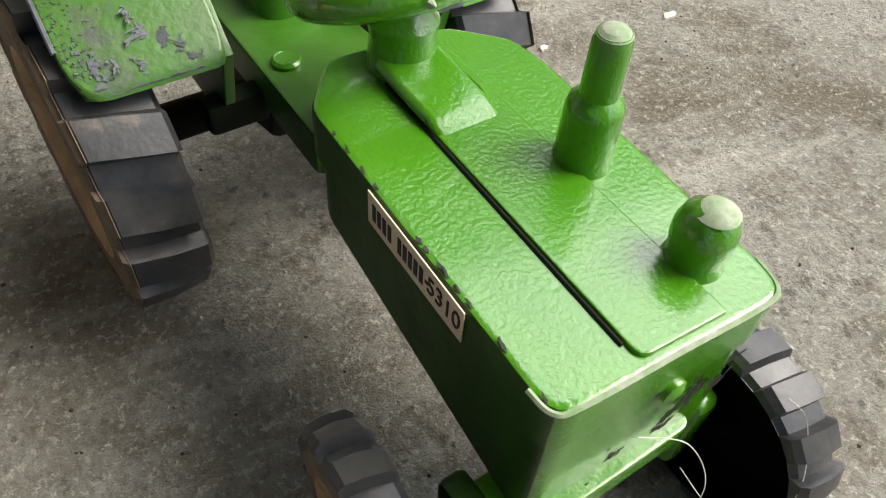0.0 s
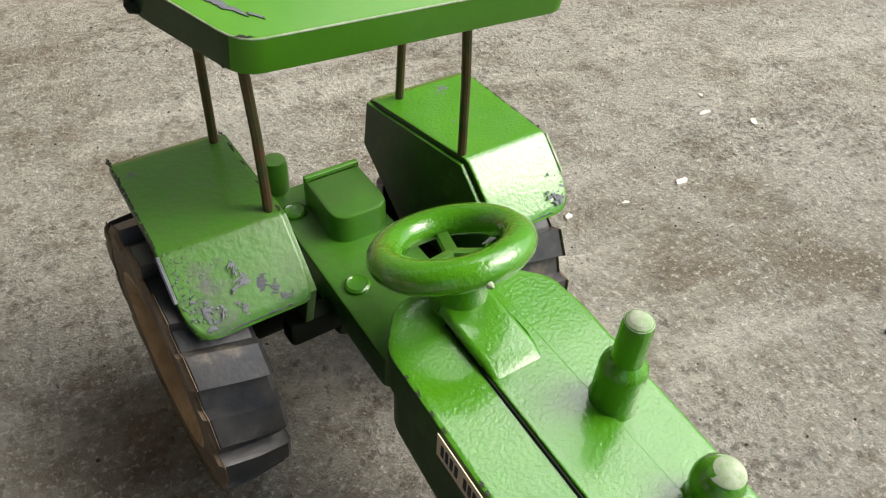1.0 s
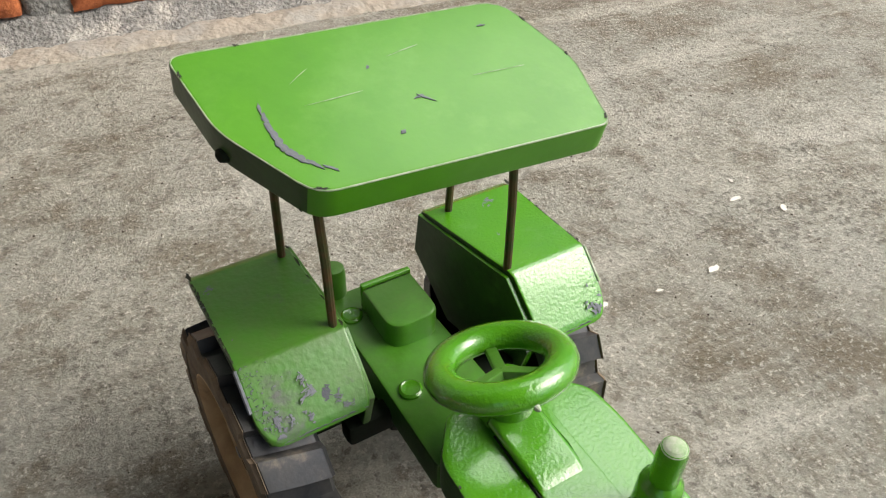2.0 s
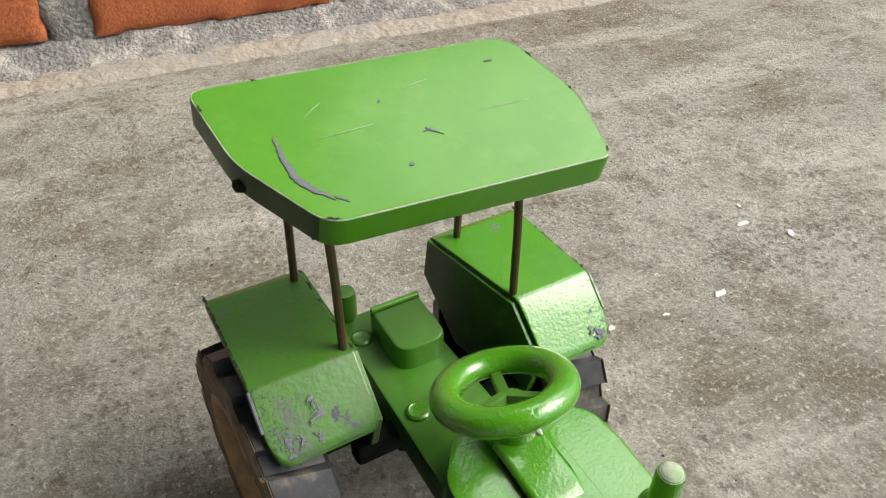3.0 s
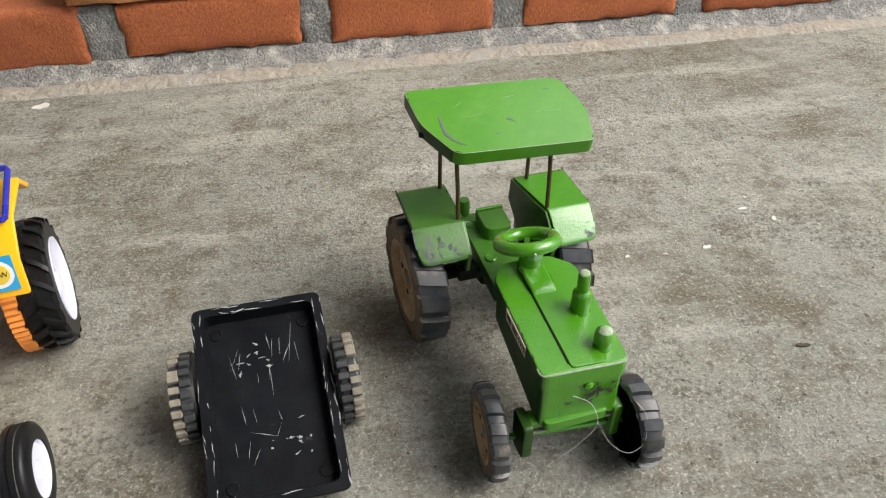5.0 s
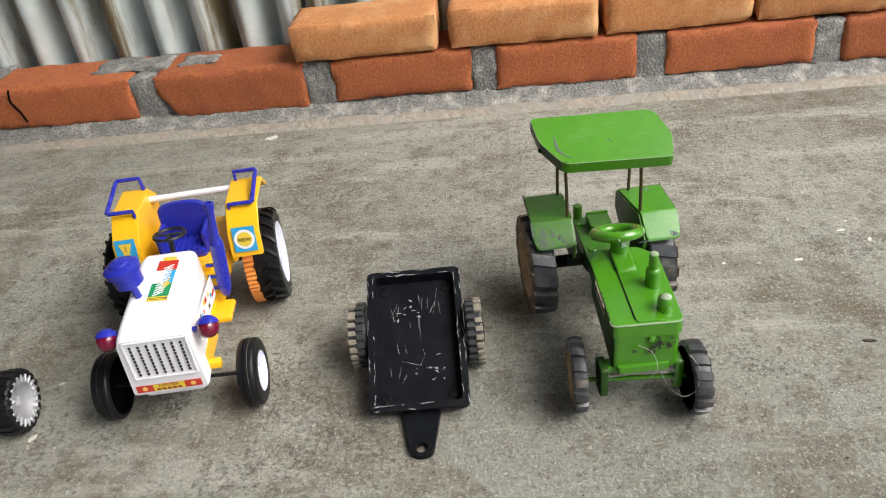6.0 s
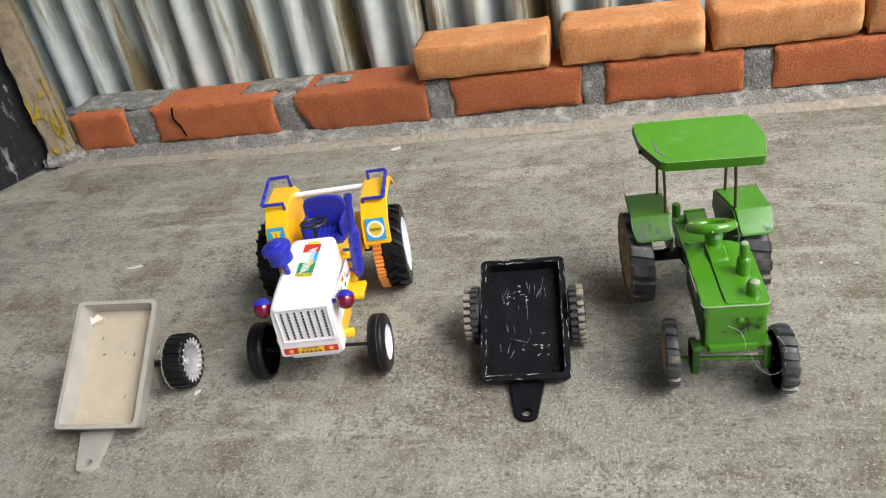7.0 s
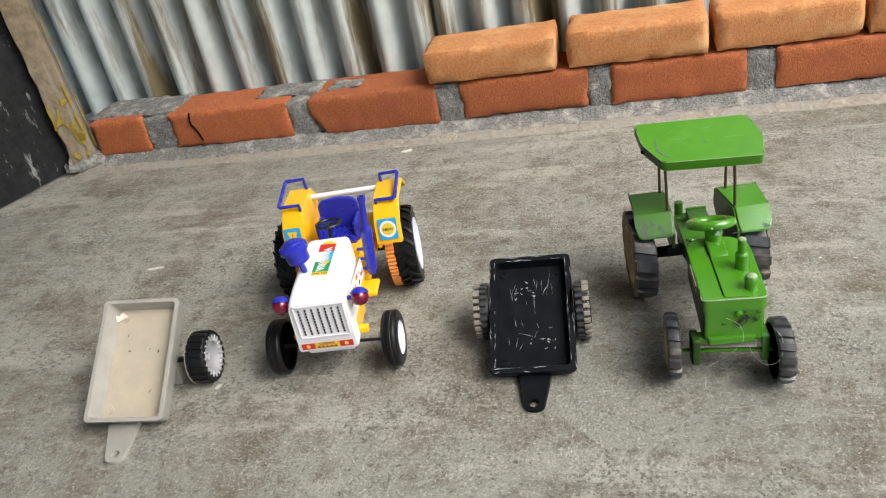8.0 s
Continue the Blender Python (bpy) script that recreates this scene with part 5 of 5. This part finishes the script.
def black_trailer():
    t = thing("toy_trailer", pose(-0.068, 0.0829, 0, 0, 0, 4.2), "scratched black plastic toy trailer tipped onto its tongue", "toy trailer", "toy trailers")
    m = pose(0, 0, 0.0145, 25.5, 0.9, 0)
    tub, rng = tub_parts(t, m, M_TUB, M_TUB, 31)
    zb = -TUB_D + 0.0046
    for i in range(34):
        if i < 9:
            x, y, a, L, w = rng.gauss(-0.006, 0.009), rng.gauss(0.097, 0.006), rng.uniform(-40, 60), rng.uniform(0.0005, 0.0018), rng.uniform(0.0003, 0.0009)
        elif i < 19:
            x, y, a, L, w = rng.gauss(0.012, 0.008), rng.gauss(0.036, 0.008), rng.uniform(-60, 60), rng.uniform(0.0005, 0.0018), rng.uniform(0.0002, 0.0008)
        else:
            x, y, a, L, w = rng.uniform(-0.028, 0.03), rng.uniform(0.015, 0.115), rng.uniform(60, 115), rng.uniform(0.002, 0.006), rng.uniform(0.00008, 0.0002)
        part("scratch", blob(rng, L, w, 10, 0.9, 0.0002), M_SCRATCH, tub, m=pose(x, y, zb, 0, 0, a))
    for x, y, a, L in ((0.006, 0.104, 84, 0.006), (0.011, 0.103, 86, 0.005), (0.018, 0.104, 80, 0.010), (0.0215, 0.099, 95, 0.006), (0.003, 0.079, 90, 0.007), (-0.006, 0.046, -18, 0.009)):
        part("scratch", blob(rng, L, 0.00014, 12, 0.7, 0.0002), M_SCRATCH, tub, m=pose(x, y, zb, 0, 0, a))
    # scuffs along the rim
    w = TUB_W / 2 - 0.003
    for i in range(54):
        s = rng.choice((-1, 1))
        if rng.random() < 0.7:
            p = pose(s * (w + rng.choice((-0.0026, 0.0020)) + rng.uniform(-0.0005, 0.0005)), rng.uniform(0.004, TUB_L - 0.004), 0.00005, 0, 0, 90 + rng.uniform(-15, 15))
        else:
            p = pose(rng.uniform(-w, w), rng.choice((0.0012, 0.0052, TUB_L - 0.0012, TUB_L - 0.0052)) + rng.uniform(-0.0004, 0.0004), 0.00005, 0, 0, rng.uniform(-15, 15))
        part("scuff", blob(rng, rng.uniform(0.0010, 0.006), rng.uniform(0.00012, 0.0004), 12, 0.9, 0.0002), M_SCRATCH, tub, m=p)
    ay = 0.080
    part("axle", lathe([(0.003, -0.056), (0.003, 0.056)], 12, axis="x"), M_SOOT, t, m=pose(0.000, ay, 0.030, 0, 0, -5))
    part("axle_bracket", box(-0.028, 0.028, ay - 0.010, ay + 0.012, 0.022, 0.034, 0.003), M_TUB, t)
    for s in (-1, 1):
        wh = part("wheel", knob_core(0.030, 0.014), M_TYRE, t, "knobbly wheel caked with pale dust", m=pose(0.000 + s * 0.0525, ay - s * 0.005, 0.030, 9 * s, 0, 0 if s > 0 else 180))
        for e in (-1, 1):
            knob_mesh = part("knob", box(min(e * 0.02, e) * 0.007, max(e * 0.02, e) * 0.007, -0.0022, 0.0022, 0.0252, 0.030, 0.0005, 1), M_CREAM if e > 0 else M_TYRE, wh).data
            for i in range(1, 24):
                knob = new("knob", knob_mesh)
                knob.parent, knob.matrix_basis = wh, Matrix.Rotation(radians(15 * i + (7.5 if e > 0 else 0)), 4, "X")
        part("inner_side", lathe([(0.0, -0.0070), (0.0262, -0.0086), (0.0272, -0.0050), (0.026, -0.0048)], 30, axis="x"), M_BLACK, wh, "black inner side")
        part("hub", lathe([(0, 0.006), (0.0125, 0.0065), (0.0145, 0.0078), (0.0145, 0.006)], 24, axis="x"), M_BLACK, wh)
    return t


def grey_trailer():
    t = thing("toy_trailer", pose(-0.4855, 0.0103, 0, 0, 0, 7.2), "grey beige plastic toy trailer tipped onto its tongue", "toy trailer", "toy trailers")
    m = pose(0, 0, 0.0190, 34.6, 4.7, 0)
    tub, rng = tub_parts(t, m, M_GREY_TUB, M_GREY_BED, 41, 0.022, -0.006, 11.0, 0.0046, 0.0045)
    part("paper_scrap", blob(rng, 0.006, 0.004, 14, 0.5, 0.001), M_PALE_CHIP, tub, m=pose(-0.030, 0.119, -0.0150, 20, 10, 30))
    for i in range(5):
        part("stain", blob(rng, rng.uniform(0.001, 0.003), rng.uniform(0.0003, 0.001), 12, 0.5, 0.0002), M_TWIG, tub, m=pose(rng.uniform(-0.02, 0.03), rng.uniform(0.02, 0.11), -0.022 + 0.0046, 0, 0, rng.uniform(0, 90)))
    ay = 0.082
    part("axle", tube([(0.0, ay, 0.0285), (0.062, ay, 0.0285)], 0.0034, 12), M_SOOT, t)
    part("axle_bracket", box(-0.030, 0.034, ay - 0.010, ay + 0.012, 0.0, 0.046, 0.003), M_GREY_TUB, t)
    wh = part("wheel", toothed_tyre(0.0288, 0.0195, 0.020, 20, 0.0018), M_BLACK, t, "black ribbed tyre with a silver hub", m=pose(0.0665, ay, 0.0288, 7, 0, 0))
    part("hub", lathe([(0.0, 0.0015), (0.004, 0.0015), (0.0046, 0.0035), (0.006, 0.001), (0.0150, 0.0045), (0.0195, 0.0102), (0.0206, 0.0106), (0.0206, 0.008)], 32, axis="x"), M_SILVER, wh, "shiny silver dish hub")
    tooth_mesh = part("hub_tooth", box(0.0085, 0.0112, -0.0011, 0.0011, 0.0160, 0.0232, 0.0004, 1), M_SILVER, wh).data
    for i in range(1, 20):
        tooth = new("hub_tooth", tooth_mesh)
        tooth.parent, tooth.matrix_basis = wh, Matrix.Rotation(radians(18 * i), 4, "X")
    part("seam", lathe([(0.0285, -0.0102), (0.0294, -0.0098), (0.0285, -0.0094)], 40, axis="x"), M_CREAM, wh)
    part("inner_disc", lathe([(0, -0.008), (0.0202, -0.0095)], 28, axis="x"), M_BLACK, wh)
    return t


black_trailer()
grey_trailer()


# ---- litter on the floor ----
def chip(x, y, a, b, yaw, seed, mat=None, h=0.0012, label="pale chip lying on the cement floor"):
    bm = blob(random.Random(seed), a, b, 12, 0.3, h)
    return tagged(part("chip", bm, mat or M_PALE_CHIP, m=pose(x, y, 0, 0, 0, yaw)), label, "chip", "litter on the floor")


for i, (x, y, a, b, yaw) in enumerate(((-0.335, 0.671, 0.009, 0.006, 20), (0.364, 0.328, 0.005, 0.0016, 10), (0.305, 0.280, 0.0045, 0.0020, 15), (0.385, 0.308, 0.004, 0.0018, 60), (0.231, 0.281, 0.0026, 0.0014, 30),
                                       (0.265, 0.278, 0.0022, 0.0009, 0), (-0.637, 0.334, 0.012, 0.0028, 12), (-0.415, 0.082, 0.0042, 0.0018, 60), (0.16, -0.128, 0.0045, 0.0020, 0), (-0.42, 0.15, 0.003, 0.0014, 30), (0.375, 0.345, 0.0022, 0.0010, 80))):
    chip(x, y, a, b, yaw, 50 + i)
chip(0.322, 0.155, 0.006, 0.0015, -5, 80, M_TWIG, 0.0015, "dark splinter lying on the cement floor")


def thread(pts, r=0.00012):
    ob = part("thread", tube(smooth_path(pts, 10), r, 5), M_THREAD)
    return tagged(ob, "thin pale thread caught round the tractor's front", "thread", "loose threads")


thread([(0.108, 0.0825, 0.074), (0.118, 0.078, 0.070), (0.121, 0.072, 0.058), (0.110, 0.070, 0.044), (0.098, 0.068, 0.036), (0.090, 0.066, 0.030), (0.089, 0.060, 0.012), (0.094, 0.056, 0.0006), (0.104, 0.058, 0.0005)])
thread([(0.125, 0.080, 0.050), (0.131, 0.070, 0.040), (0.141, 0.064, 0.036), (0.151, 0.066, 0.042), (0.153, 0.074, 0.056), (0.146, 0.078, 0.066)])
thread([(0.105, 0.049, 0.0005), (0.118, 0.049, 0.0006), (0.131, 0.052, 0.0005)], 0.00016)
thread([(0.080, 0.060, 0.0006), (0.072, 0.052, 0.0005), (0.066, 0.048, 0.0005)], 0.00016)
for i, (x, y) in enumerate(((0.02, -0.03), (-0.02, -0.10), (0.21, -0.02), (0.27, -0.10), (0.06, -0.12), (-0.30, -0.02), (-0.16, -0.06), (0.33, 0.05))):
    rng = random.Random(200 + i)
    a = rng.uniform(0, 6.28)
    d = [(x + 0.012 * k * math.cos(a + 0.35 * k * rng.uniform(-1, 1)), y + 0.012 * k * math.sin(a + 0.3 * k), 0.0006) for k in range(5)]
    thread(d, 0.00013)


def grit(name, count, mat, seed, label, lo, hi):
    """Loose grains scattered over the floor, as one object."""
    rng = random.Random(seed)
    v, f = [], []
    for _ in range(count):
        x, y = rng.uniform(-1.0, 0.65), rng.uniform(-0.35, 0.70)
        if noise.noise((x * 7, y * 7, seed)) < rng.uniform(-0.45, 0.25):
            continue
        r = lo + (hi - lo) * rng.random() ** 3
        a, k = rng.uniform(0, 6.28), len(v)
        for q in range(4):
            e = r * rng.uniform(0.6, 1.2)
            v.append((x + e * math.cos(a + q * 1.57), y + e * math.sin(a + q * 1.57), -0.0002))
        v.append((x + rng.uniform(-r, r) * 0.3, y + rng.uniform(-r, r) * 0.3, r * rng.uniform(0.5, 0.9)))
        f += [(k, k + 1, k + 4), (k + 1, k + 2, k + 4), (k + 2, k + 3, k + 4), (k + 3, k, k + 4)]
    return tagged(part(name, bm_from(v, f), mat, sharp=20), label, "grit", kind="stuff")


grit("sand_grit", 15000, M_SKIRT, 301, "pale sand grains strewn over the cement floor", 0.0004, 0.0016)
grit("dark_grit", 8000, M_TWIG, 302, "dark crumbs of dirt strewn over the cement floor", 0.0003, 0.0013)
